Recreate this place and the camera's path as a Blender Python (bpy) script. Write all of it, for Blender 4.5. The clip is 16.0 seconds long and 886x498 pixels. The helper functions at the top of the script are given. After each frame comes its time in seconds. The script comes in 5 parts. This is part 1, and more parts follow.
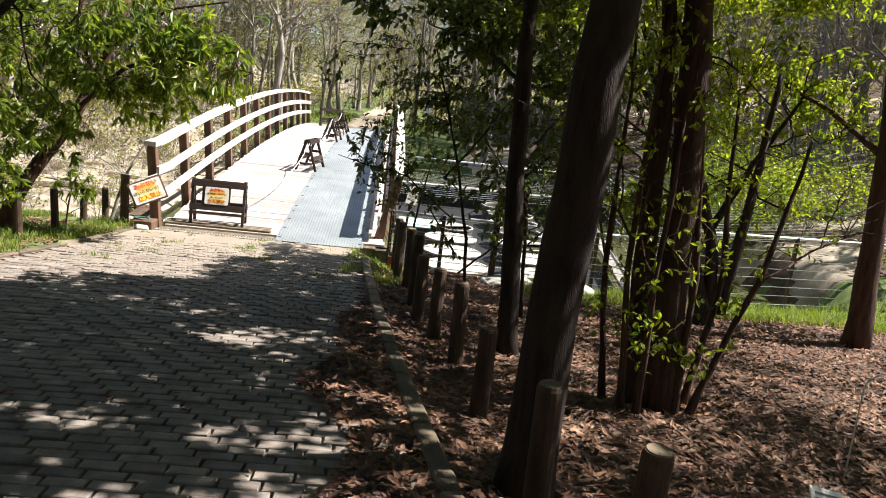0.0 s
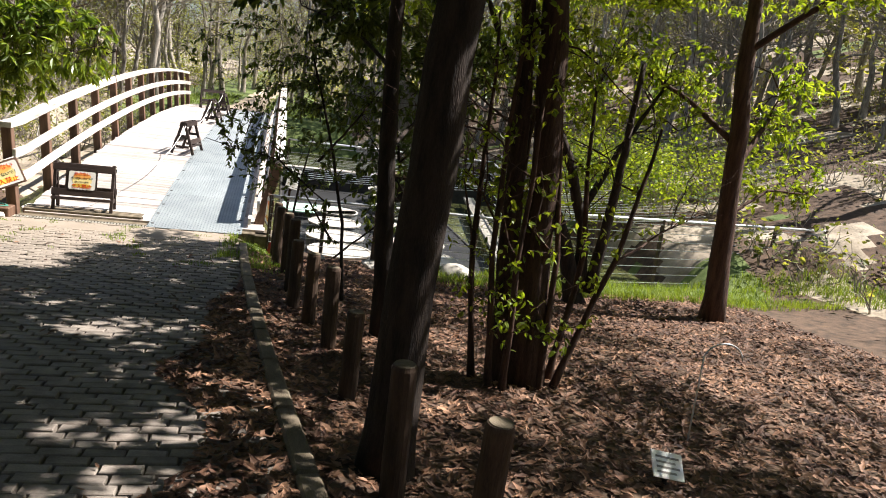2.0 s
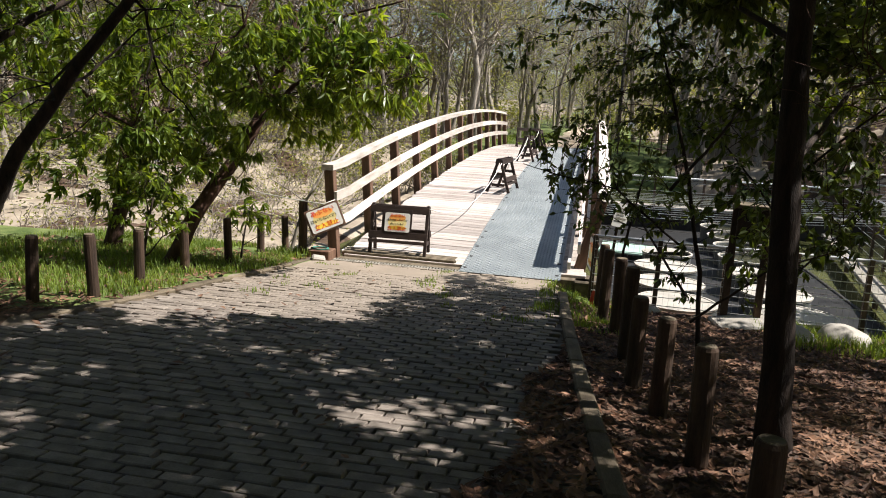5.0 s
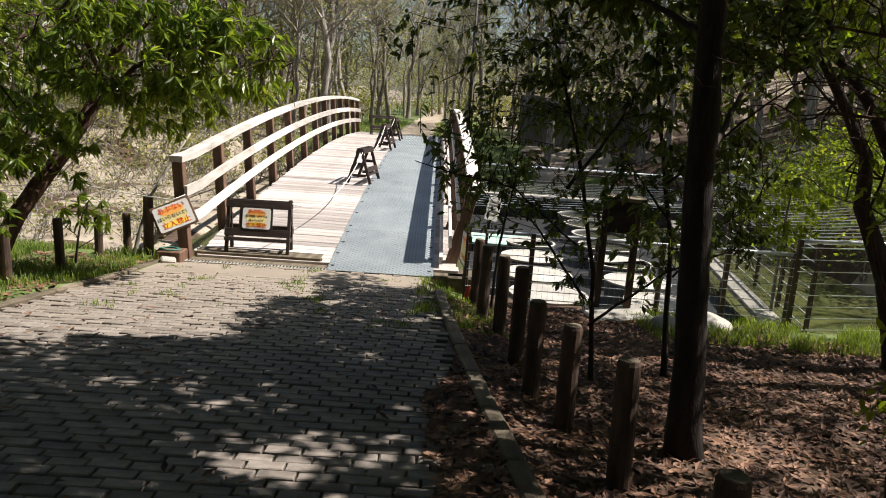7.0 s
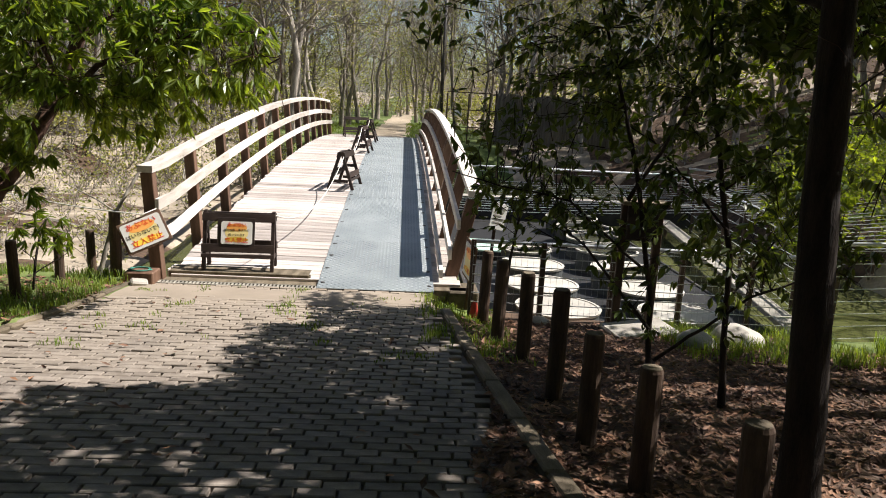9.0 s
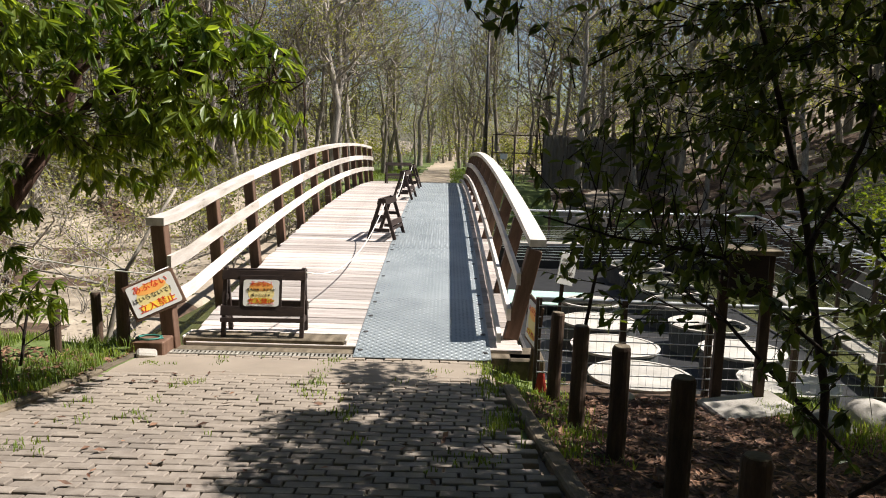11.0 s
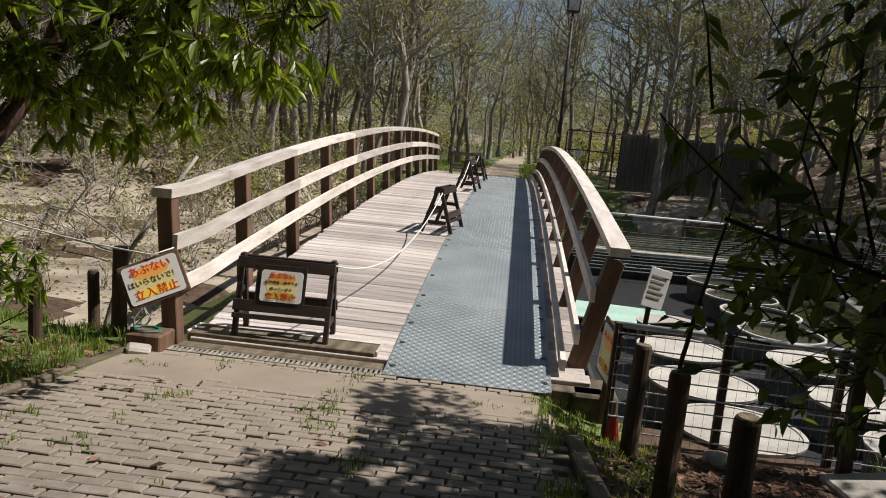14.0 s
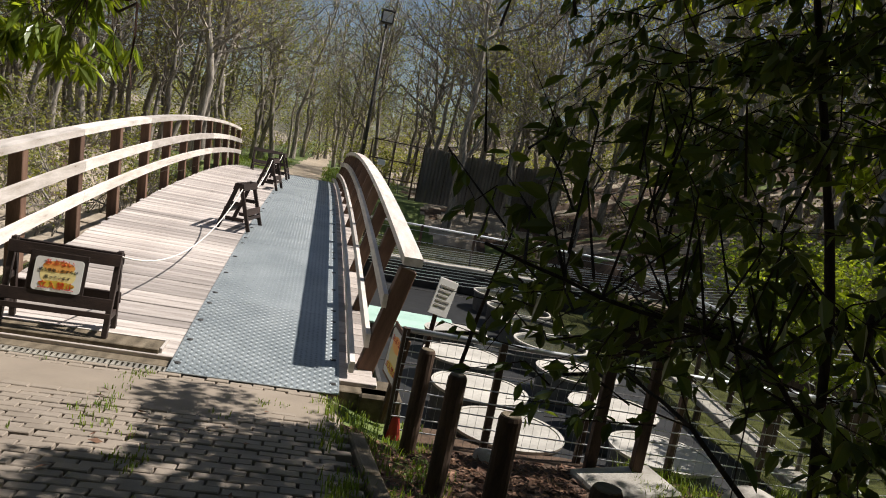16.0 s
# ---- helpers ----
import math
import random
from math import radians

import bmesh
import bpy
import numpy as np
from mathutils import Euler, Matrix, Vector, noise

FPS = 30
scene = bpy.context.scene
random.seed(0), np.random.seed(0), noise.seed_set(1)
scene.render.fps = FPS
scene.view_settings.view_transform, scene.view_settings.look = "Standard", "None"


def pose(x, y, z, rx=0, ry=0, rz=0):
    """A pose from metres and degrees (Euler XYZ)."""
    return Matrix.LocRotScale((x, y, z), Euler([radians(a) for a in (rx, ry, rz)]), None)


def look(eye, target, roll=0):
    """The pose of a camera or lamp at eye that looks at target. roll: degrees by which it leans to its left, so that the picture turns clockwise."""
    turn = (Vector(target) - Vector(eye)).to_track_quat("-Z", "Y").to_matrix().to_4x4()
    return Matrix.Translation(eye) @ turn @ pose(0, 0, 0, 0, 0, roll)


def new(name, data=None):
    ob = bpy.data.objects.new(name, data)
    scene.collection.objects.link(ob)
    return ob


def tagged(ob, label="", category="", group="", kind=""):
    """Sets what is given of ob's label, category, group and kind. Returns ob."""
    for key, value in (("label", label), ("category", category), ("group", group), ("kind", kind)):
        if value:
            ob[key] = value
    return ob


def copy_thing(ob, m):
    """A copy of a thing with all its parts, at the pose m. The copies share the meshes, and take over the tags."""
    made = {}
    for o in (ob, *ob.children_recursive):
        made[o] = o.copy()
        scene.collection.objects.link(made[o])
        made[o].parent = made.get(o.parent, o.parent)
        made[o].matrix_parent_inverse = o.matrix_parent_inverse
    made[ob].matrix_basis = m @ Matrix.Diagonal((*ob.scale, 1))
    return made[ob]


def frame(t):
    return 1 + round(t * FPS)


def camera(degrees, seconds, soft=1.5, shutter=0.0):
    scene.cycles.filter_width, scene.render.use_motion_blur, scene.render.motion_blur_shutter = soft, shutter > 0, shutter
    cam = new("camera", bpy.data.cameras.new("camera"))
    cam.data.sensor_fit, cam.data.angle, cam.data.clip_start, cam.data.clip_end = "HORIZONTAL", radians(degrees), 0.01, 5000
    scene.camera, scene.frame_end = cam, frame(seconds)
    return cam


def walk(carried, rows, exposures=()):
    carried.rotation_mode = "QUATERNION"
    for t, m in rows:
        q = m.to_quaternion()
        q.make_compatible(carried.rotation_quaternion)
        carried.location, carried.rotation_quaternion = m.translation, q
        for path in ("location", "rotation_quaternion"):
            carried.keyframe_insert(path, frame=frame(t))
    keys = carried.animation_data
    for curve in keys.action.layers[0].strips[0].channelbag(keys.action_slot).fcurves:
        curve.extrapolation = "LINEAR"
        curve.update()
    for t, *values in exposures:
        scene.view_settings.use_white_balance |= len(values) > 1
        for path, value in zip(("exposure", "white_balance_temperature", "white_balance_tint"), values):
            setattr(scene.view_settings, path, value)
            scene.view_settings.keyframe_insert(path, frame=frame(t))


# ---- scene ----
cam = camera(62.0, 16.0, soft=1.0)
PATH = [
    (0, (1.799, -12.484, 2.733), (1.969, -10.532, 2.328), 6.6),
    (0.5, (1.869, -12.435, 2.738), (2.102, -10.492, 2.324), 6.4),
    (1, (1.961, -12.469, 2.759), (2.29, -10.54, 2.343), 6.7),
    (1.5, (1.999, -12.524, 2.752), (2.442, -10.616, 2.348), 7.7),
    (2, (1.98, -12.556, 2.761), (2.437, -10.653, 2.35), 7.6),
    (2.5, (1.93, -12.501, 2.772), (2.214, -10.57, 2.334), 5.6),
    (3, (1.889, -12.113, 2.711), (1.846, -10.163, 2.268), 3.7),
    (3.5, (1.722, -11.634, 2.652), (1.425, -9.704, 2.218), 3.2),
    (3.7, (1.701, -11.481, 2.642), (1.329, -9.562, 2.217), 3.2),
    (5.8, (1.868, -10.278, 2.369), (1.514, -8.346, 1.997), 2.5),
    (6, (1.876, -10.231, 2.366), (1.569, -8.29, 1.994), 3.1),
    (6.5, (1.802, -10.2, 2.379), (1.647, -8.243, 2.001), 3.2),
    (7, (1.447, -10.1, 2.471), (1.48, -8.141, 2.073), 4.0),
    (7.5, (1.427, -9.976, 2.483), (1.533, -8.021, 2.076), 3.9),
    (8, (1.265, -9.698, 2.465), (1.413, -7.745, 2.059), 4.0),
    (8.5, (1.221, -9.397, 2.443), (1.342, -7.443, 2.037), 3.3),
    (9, (1.017, -9.183, 2.427), (1.139, -7.225, 2.034), 3.1),
    (9.2, (0.948, -9.046, 2.421), (1.057, -7.085, 2.041), 2.3),
    (9.5, (0.911, -8.835, 2.402), (0.998, -6.87, 2.04), 2.4),
    (10, (0.935, -8.385, 2.359), (0.956, -6.411, 2.039), 1.3),
    (10.2, (0.945, -8.263, 2.353), (0.96, -6.286, 2.05), 1.0),
    (12.3, (0.943, -6.945, 2.161), (0.904, -4.963, 1.894), 3.0),
    (12.5, (0.919, -6.871, 2.158), (0.873, -4.891, 1.878), 3.0),
    (13, (0.9, -6.613, 2.168), (0.813, -4.638, 1.864), 4.0),
    (13.5, (0.952, -6.395, 2.147), (0.797, -4.425, 1.84), 4.4),
    (14, (0.98, -6.236, 2.133), (0.81, -4.266, 1.833), 5.2),
    (14.5, (0.977, -6.275, 2.139), (0.979, -4.293, 1.872), 7.7),
    (15, (0.992, -6.325, 2.173), (1.164, -4.347, 1.935), 9.4),
    (15.5, (0.983, -6.312, 2.181), (1.275, -4.345, 1.961), 10.6),
    (16, (0.973, -6.442, 2.17), (1.338, -4.487, 1.958), 11.2),
]
walk(cam, [(t, look(eye, target, roll)) for t, eye, target, roll in PATH],
     exposures=[(0, 1.52), (1, 1.4), (2, 1.48), (2.5, 1.46), (3.5, 1.15), (7, 0.92), (9.5, 1.0), (12.5, 0.60), (14.5, 0.24), (15.2, 0.4), (16, 0.52)])

# ---- world, sun ----
world = bpy.data.worlds.new("world")
scene.world = world
world.use_nodes = True
wn = world.node_tree.nodes
sky = wn.new("ShaderNodeTexSky")
sky.sky_type = "NISHITA"
sky.sun_disc = False
SUN_DIR = Vector((0.74, 0.10, 1.0)).normalized()
sky.sun_elevation = math.asin(SUN_DIR.z)
sky.sun_rotation = math.atan2(SUN_DIR.x, SUN_DIR.y)
bg = wn["Background"]
bg.inputs["Strength"].default_value = 0.05
world.node_tree.links.new(sky.outputs[0], bg.inputs[0])
sun = new("sun", bpy.data.lights.new("sun", "SUN"))
sun.data.energy = 5.0
sun.data.angle = radians(0.55)
sun.data.color = (0.99, 0.94, 0.90)
sun.matrix_world = look(SUN_DIR * 60, (0, 0, 0))


# ---- materials ----
def mat(name, c1, c2, scale=6.0, fine=60.0, rough=0.8, bump=0.3, metal=0.0, stretch=(1, 1, 1), dark=None, vary=0.25,
        island=False, coords="Object", trans=0.0, spec=0.3):
    """Two-scale noise between two colours, with a per-piece change of value and a fine bump."""
    m = bpy.data.materials.new(name)
    m.use_nodes = True
    nt = m.node_tree
    n, l = nt.nodes, nt.links
    b = n["Principled BSDF"]
    b.inputs["Roughness"].default_value = rough
    b.inputs["Metallic"].default_value = metal
    b.inputs["Specular IOR Level"].default_value = spec
    tc = n.new("ShaderNodeTexCoord")
    mp = n.new("ShaderNodeMapping")
    mp.inputs["Scale"].default_value = stretch
    l.new(tc.outputs[coords], mp.inputs[0])
    big, small = n.new("ShaderNodeTexNoise"), n.new("ShaderNodeTexNoise")
    big.inputs["Scale"].default_value, small.inputs["Scale"].default_value = scale, fine
    big.inputs["Detail"].default_value, small.inputs["Detail"].default_value = 5, 3
    for t in (big, small):
        l.new(mp.outputs[0], t.inputs["Vector"])
    add = n.new("ShaderNodeMath")
    add.operation = "MULTIPLY_ADD"
    l.new(small.outputs[0], add.inputs[0])
    add.inputs[1].default_value = 0.45
    half = n.new("ShaderNodeMath")
    half.operation = "MULTIPLY_ADD"
    l.new(big.outputs[0], half.inputs[0])
    half.inputs[1].default_value, half.inputs[2].default_value = 1.1, -0.3
    l.new(half.outputs[0], add.inputs[2])
    ramp = n.new("ShaderNodeValToRGB")
    ramp.color_ramp.elements[0].position, ramp.color_ramp.elements[1].position = 0.25, 0.75
    ramp.color_ramp.elements[0].color, ramp.color_ramp.elements[1].color = (*c1, 1), (*c2, 1)
    if dark:
        e = ramp.color_ramp.elements.new(0.12)
        e.color = (*dark, 1)
    l.new(add.outputs[0], ramp.inputs[0])
    hsv = n.new("ShaderNodeHueSaturation")
    l.new(ramp.outputs[0], hsv.inputs["Color"])
    if island:
        src = n.new("ShaderNodeNewGeometry").outputs["Random Per Island"]
    else:
        src = n.new("ShaderNodeObjectInfo").outputs["Random"]
    rng = n.new("ShaderNodeMapRange")
    rng.inputs["To Min"].default_value, rng.inputs["To Max"].default_value = 1 - vary, 1 + vary
    l.new(src, rng.inputs["Value"])
    l.new(rng.outputs[0], hsv.inputs["Value"])
    l.new(hsv.outputs[0], b.inputs["Base Color"])
    if bump:
        bp = n.new("ShaderNodeBump")
        bp.inputs["Strength"].default_value, bp.inputs["Distance"].default_value = bump, 0.01
        l.new(add.outputs[0], bp.inputs["Height"])
        l.new(bp.outputs[0], b.inputs["Normal"])
    if trans:
        out = n["Material Output"]
        tr, mix = n.new("ShaderNodeBsdfTranslucent"), n.new("ShaderNodeMixShader")
        tint = n.new("ShaderNodeMix")
        tint.data_type, tint.blend_type = "RGBA", "MULTIPLY"
        tint.inputs["Factor"].default_value = 1.0
        l.new(hsv.outputs[0], tint.inputs[6])
        tint.inputs[7].default_value = (2.3, 2.1, 0.6, 1)
        l.new(tint.outputs[2], tr.inputs["Color"])
        mix.inputs[0].default_value = trans
        l.new(b.outputs[0], mix.inputs[1])
        l.new(tr.outputs[0], mix.inputs[2])
        l.new(mix.outputs[0], out.inputs[0])
    return m


M = {}
M["rail"] = mat("weathered_rail_wood", (0.44, 0.39, 0.335), (0.68, 0.62, 0.56), 3, 30, 0.75, 0.4, stretch=(4, 0.6, 4), dark=(0.25, 0.2, 0.15))
M["post"] = mat("brown_stained_timber", (0.085, 0.045, 0.028), (0.17, 0.10, 0.065), 4, 40, 0.7, 0.4, stretch=(3, 3, 0.5))
M["plank"] = mat("grey_deck_plank", (0.31, 0.265, 0.23), (0.56, 0.50, 0.455), 2.2, 35, 0.85, 0.5, stretch=(0.6, 5, 4), dark=(0.13, 0.10, 0.085), vary=0.32)
M["steel"] = mat("galvanised_plate", (0.25, 0.28, 0.285), (0.38, 0.41, 0.41), 1.5, 50, 0.42, 0.15, metal=0.35, vary=0.08)
M["black_wood"] = mat("dark_stained_barrier_wood", (0.018, 0.012, 0.010), (0.05, 0.032, 0.025), 4, 50, 0.6, 0.4, stretch=(1, 1, 3))
M["bollard"] = mat("creosoted_log", (0.035, 0.022, 0.015), (0.10, 0.062, 0.04), 5, 50, 0.85, 0.6, stretch=(3, 3, 0.6))
M["brick"] = mat("worn_grey_sett", (0.14, 0.115, 0.095), (0.26, 0.225, 0.19), 9, 90, 0.9, 0.5, vary=0.22)
M["brick_bed"] = mat("worn_grey_sett_bed", (0.14, 0.115, 0.095), (0.26, 0.225, 0.19), 9, 90, 0.9, 0.5, vary=0.22, island=True)


def dusty(m):
    """Sand trodden over the setts where the path meets the bridge."""
    nt = m.node_tree
    n, l = nt.nodes, nt.links
    b = n["Principled BSDF"]
    src = b.inputs["Base Color"].links[0].from_socket
    geo, sep = n.new("ShaderNodeNewGeometry"), n.new("ShaderNodeSeparateXYZ")
    l.new(geo.outputs["Position"], sep.inputs[0])
    rng, ns, mul, mix = n.new("ShaderNodeMapRange"), n.new("ShaderNodeTexNoise"), n.new("ShaderNodeMath"), n.new("ShaderNodeMix")
    rng.inputs["From Min"].default_value, rng.inputs["From Max"].default_value = -5.5, -0.6
    rng.inputs["To Min"].default_value, rng.inputs["To Max"].default_value = -0.25, 0.75
    l.new(sep.outputs[1], rng.inputs["Value"])
    ns.inputs["Scale"].default_value, ns.inputs["Detail"].default_value = 1.6, 6
    l.new(geo.outputs["Position"], ns.inputs["Vector"])
    mul.operation = "MULTIPLY_ADD"
    mul.use_clamp = True
    l.new(ns.outputs[0], mul.inputs[0])
    mul.inputs[1].default_value = 0.9
    sub = n.new("ShaderNodeMath")
    sub.operation = "SUBTRACT"
    l.new(rng.outputs[0], sub.inputs[0])
    sub.inputs[1].default_value = 0.35
    l.new(sub.outputs[0], mul.inputs[2])
    mix.data_type = "RGBA"
    l.new(mul.outputs[0], mix.inputs["Factor"])
    l.new(src, mix.inputs[6])
    mix.inputs[7].default_value = (0.29, 0.24, 0.185, 1)
    l.new(mix.outputs[2], b.inputs["Base Color"])


dusty(M["brick"])
dusty(M["brick_bed"])
M["joint"] = mat("sandy_joint_soil", (0.07, 0.057, 0.043), (0.17, 0.135, 0.10), 5, 70, 0.95, 0.6)
dusty(M["joint"])
M["sand"] = mat("trodden_sandy_soil", (0.30, 0.24, 0.17), (0.46, 0.38, 0.28), 3, 60, 0.95, 0.6)
M["litter"] = mat("leaf_litter_soil", (0.04, 0.027, 0.018), (0.12, 0.075, 0.048), 7, 45, 0.95, 0.9)
M["bank"] = mat("dry_earth_bank", (0.17, 0.135, 0.095), (0.40, 0.34, 0.26), 1.3, 20, 0.95, 0.8)
M["turf"] = mat("spring_turf", (0.045, 0.075, 0.015), (0.16, 0.19, 0.06), 2.5, 40, 0.9, 0.8)
M["leaf_litter"] = mat("fallen_leaf", (0.058, 0.025, 0.015), (0.28, 0.155, 0.09), 3, 20, 0.7, 0.1, vary=0.6, island=True)
M["grass"] = mat("grass_blade", (0.08, 0.13, 0.02), (0.20, 0.26, 0.06), 2, 20, 0.6, 0.0, vary=0.35, island=True, trans=0.35)
M["leaf_lance"] = mat("lance_leaf", (0.06, 0.11, 0.018), (0.20, 0.245, 0.045), 1.5, 10, 0.33, 0.0, vary=0.45, island=True, trans=0.5, spec=0.5)
M["leaf_dark"] = mat("broad_evergreen_leaf", (0.032, 0.058, 0.015), (0.10, 0.13, 0.03), 1.5, 10, 0.36, 0.0, vary=0.5, island=True, trans=0.35, spec=0.45)
M["leaf_bright"] = mat("young_leaf", (0.09, 0.15, 0.018), (0.24, 0.28, 0.045), 1.5, 10, 0.4, 0.0, vary=0.4, island=True, trans=0.5)
M["leaf_far"] = mat("distant_scrub_leaf", (0.085, 0.115, 0.036), (0.29, 0.285, 0.125), 0.6, 5, 0.6, 0.0, vary=0.5, island=True, trans=0.4)
M["bark"] = mat("dark_bark", (0.014, 0.010, 0.008), (0.05, 0.034, 0.025), 5, 40, 0.9, 1.0, stretch=(4, 4, 0.8))
M["bark_red"] = mat("reddish_bark", (0.03, 0.016, 0.011), (0.10, 0.055, 0.037), 5, 40, 0.9, 1.0, stretch=(5, 5, 0.7))
M["bark_grey"] = mat("grey_bare_bark", (0.12, 0.10, 0.08), (0.40, 0.36, 0.30), 5, 30, 0.9, 0.6, stretch=(3, 3, 0.7))
M["stone"] = mat("grey_concrete_stone", (0.22, 0.20, 0.17), (0.42, 0.39, 0.34), 4, 60, 0.9, 0.6)
M["kerb"] = mat("old_kerb_timber", (0.07, 0.055, 0.035), (0.20, 0.16, 0.11), 4, 50, 0.9, 0.6, stretch=(3, 0.7, 3))
M["white_tub"] = mat("white_tub_plastic", (0.36, 0.335, 0.29), (0.56, 0.53, 0.47), 2, 25, 0.5, 0.1, vary=0.08)
M["tub_side"] = mat("dull_tub_side", (0.06, 0.065, 0.065), (0.14, 0.15, 0.15), 3, 30, 0.6, 0.2, vary=0.1)
M["green_sheet"] = mat("pale_green_panel", (0.30, 0.46, 0.38), (0.42, 0.58, 0.49), 2, 30, 0.5, 0.1)
M["wire"] = mat("galvanised_wire", (0.50, 0.51, 0.51), (0.70, 0.71, 0.71), 5, 50, 0.4, 0.0, metal=0.35)
M["iron"] = mat("rusty_iron_post", (0.05, 0.035, 0.028), (0.13, 0.085, 0.06), 6, 60, 0.7, 0.4)
M["dark_metal"] = mat("dark_painted_metal", (0.03, 0.028, 0.027), (0.07, 0.065, 0.06), 5, 60, 0.5, 0.2)
M["panel"] = mat("grey_corrugated_sheet", (0.17, 0.16, 0.145), (0.29, 0.275, 0.25), 2, 30, 0.6, 0.3, stretch=(1, 1, 0.5))
M["rope"] = mat("white_rope", (0.55, 0.52, 0.46), (0.75, 0.72, 0.66), 20, 200, 0.8, 0.4)
M["sign_white"] = mat("white_sign_sheet", (0.72, 0.70, 0.64), (0.82, 0.80, 0.75), 3, 60, 0.5, 0.05)
M["red"] = mat("orange_red_print", (0.58, 0.03, 0.015), (0.68, 0.06, 0.025), 6, 60, 0.5, 0.0)
M["yellow"] = mat("yellow_print", (0.85, 0.55, 0.05), (0.9, 0.66, 0.10), 6, 60, 0.5, 0.0)
M["pale_yellow"] = mat("pale_yellow_print", (0.82, 0.66, 0.25), (0.88, 0.74, 0.36), 6, 60, 0.5, 0.0)
M["cord"] = mat("green_cord", (0.03, 0.13, 0.10), (0.06, 0.22, 0.17), 20, 90, 0.7, 0.2)
M["orange"] = mat("orange_print", (0.82, 0.33, 0.07), (0.88, 0.45, 0.12), 6, 60, 0.5, 0.0)
M["ink"] = mat("black_print", (0.02, 0.02, 0.02), (0.04, 0.04, 0.04), 6, 60, 0.5, 0.0)
M["grid"] = mat("steel_drain_grating", (0.25, 0.23, 0.19), (0.42, 0.39, 0.33), 8, 80, 0.6, 0.2, metal=0.3)
M["red_paint"] = mat("faded_red_plastic", (0.35, 0.03, 0.02), (0.5, 0.06, 0.04), 6, 60, 0.5, 0.1)
M["glass"] = mat("frosted_lamp_glass", (0.6, 0.62, 0.64), (0.72, 0.74, 0.76), 4, 40, 0.25, 0.0)


def water(name, c, rough, rip):
    m = mat(name, c, tuple(v * 1.8 for v in c), 0.8, 9, rough, 0.0, spec=0.25)
    nt = m.node_tree
    ns, bp = nt.nodes.new("ShaderNodeTexNoise"), nt.nodes.new("ShaderNodeBump")
    ns.inputs["Scale"].default_value = 7
    bp.inputs["Strength"].default_value, bp.inputs["Distance"].default_value = rip, 0.02
    nt.links.new(ns.outputs[0], bp.inputs["Height"])
    nt.links.new(bp.outputs[0], nt.nodes["Principled BSDF"].inputs["Normal"])
    return m


M["water"] = water("murky_stream_water", (0.045, 0.048, 0.018), 0.2, 0.25)
M["tub_water"] = water("tub_water", (0.05, 0.05, 0.03), 0.06, 0.05)


# ---- mesh tools ----
def mesh_of(name, bm, material):
    me = bpy.data.meshes.new(name)
    bm.to_mesh(me)
    bm.free()
    for x in (material if isinstance(material, (list, tuple)) else [material]):
        me.materials.append(x)
    return me


def raw(name, verts, faces, material, smooth=False):
    me = bpy.data.meshes.new(name)
    me.from_pydata(verts, [], faces)
    me.materials.append(material)
    if smooth:
        me.polygons.foreach_set("use_smooth", [True] * len(me.polygons))
    me.update()
    return me


def part(name, bm, material, parent=None, label="", m=None):
    ob = new(name, mesh_of(name, bm, material) if isinstance(bm, bmesh.types.BMesh) else bm)
    if parent:
        ob.parent = parent
    if m is not None:
        ob.matrix_basis = m
    return tagged(ob, label)


def thing(name, m, label, category, group="", kind=""):
    ob = new(name)
    ob.empty_display_size = 0.1
    ob.matrix_basis = m
    return tagged(ob, label, category, group, kind)


def box(bm, x0, x1, y0, y1, z0, z1, m=None, bevel=0.0):
    vs = [bm.verts.new((x, y, z)) for x in (x0, x1) for y in (y0, y1) for z in (z0, z1)]
    fs = [bm.faces.new([vs[i] for i in f]) for f in ((0, 1, 3, 2), (4, 6, 7, 5), (0, 4, 5, 1), (2, 3, 7, 6), (0, 2, 6, 4), (1, 5, 7, 3))]
    if bevel:
        es = list({e for f in fs for e in f.edges})
        r = bmesh.ops.bevel(bm, geom=es, offset=bevel, segments=1, affect="EDGES", clamp_overlap=True)
        vs = list({v for f in r["faces"] for v in f.verts} | {v for v in vs if v.is_valid})
    if m is not None:
        bmesh.ops.transform(bm, matrix=m, verts=vs)
    return vs


def boxed(x0, x1, y0, y1, z0, z1, bevel=0.006):
    bm = bmesh.new()
    box(bm, x0, x1, y0, y1, z0, z1, bevel=bevel)
    return bm


def tube_data(pts, radii, seg=6, cap=True):
    """Vertices and faces of a swept round section."""
    pts = [Vector(p) for p in pts]
    verts, faces = [], []
    side = None
    for i, p in enumerate(pts):
        d = (pts[min(i + 1, len(pts) - 1)] - pts[max(i - 1, 0)]).normalized()
        if side is None:
            side = d.orthogonal().normalized()
        side = (side - d * side.dot(d)).normalized()
        up = d.cross(side)
        for k in range(seg):
            a = 2 * math.pi * k / seg
            verts.append(tuple(p + radii[i] * (math.cos(a) * side + math.sin(a) * up)))
    for i in range(len(pts) - 1):
        for k in range(seg):
            a, b = i * seg + k, i * seg + (k + 1) % seg
            faces.append((a, b, b + seg, a + seg))
    if cap:
        faces.append(tuple(range(seg - 1, -1, -1)))
        faces.append(tuple(range((len(pts) - 1) * seg, len(pts) * seg)))
    return verts, faces


def merge(parts):
    verts, faces = [], []
    for v, f in parts:
        o = len(verts)
        verts += v
        faces += [tuple(i + o for i in q) for q in f]
    return verts, faces


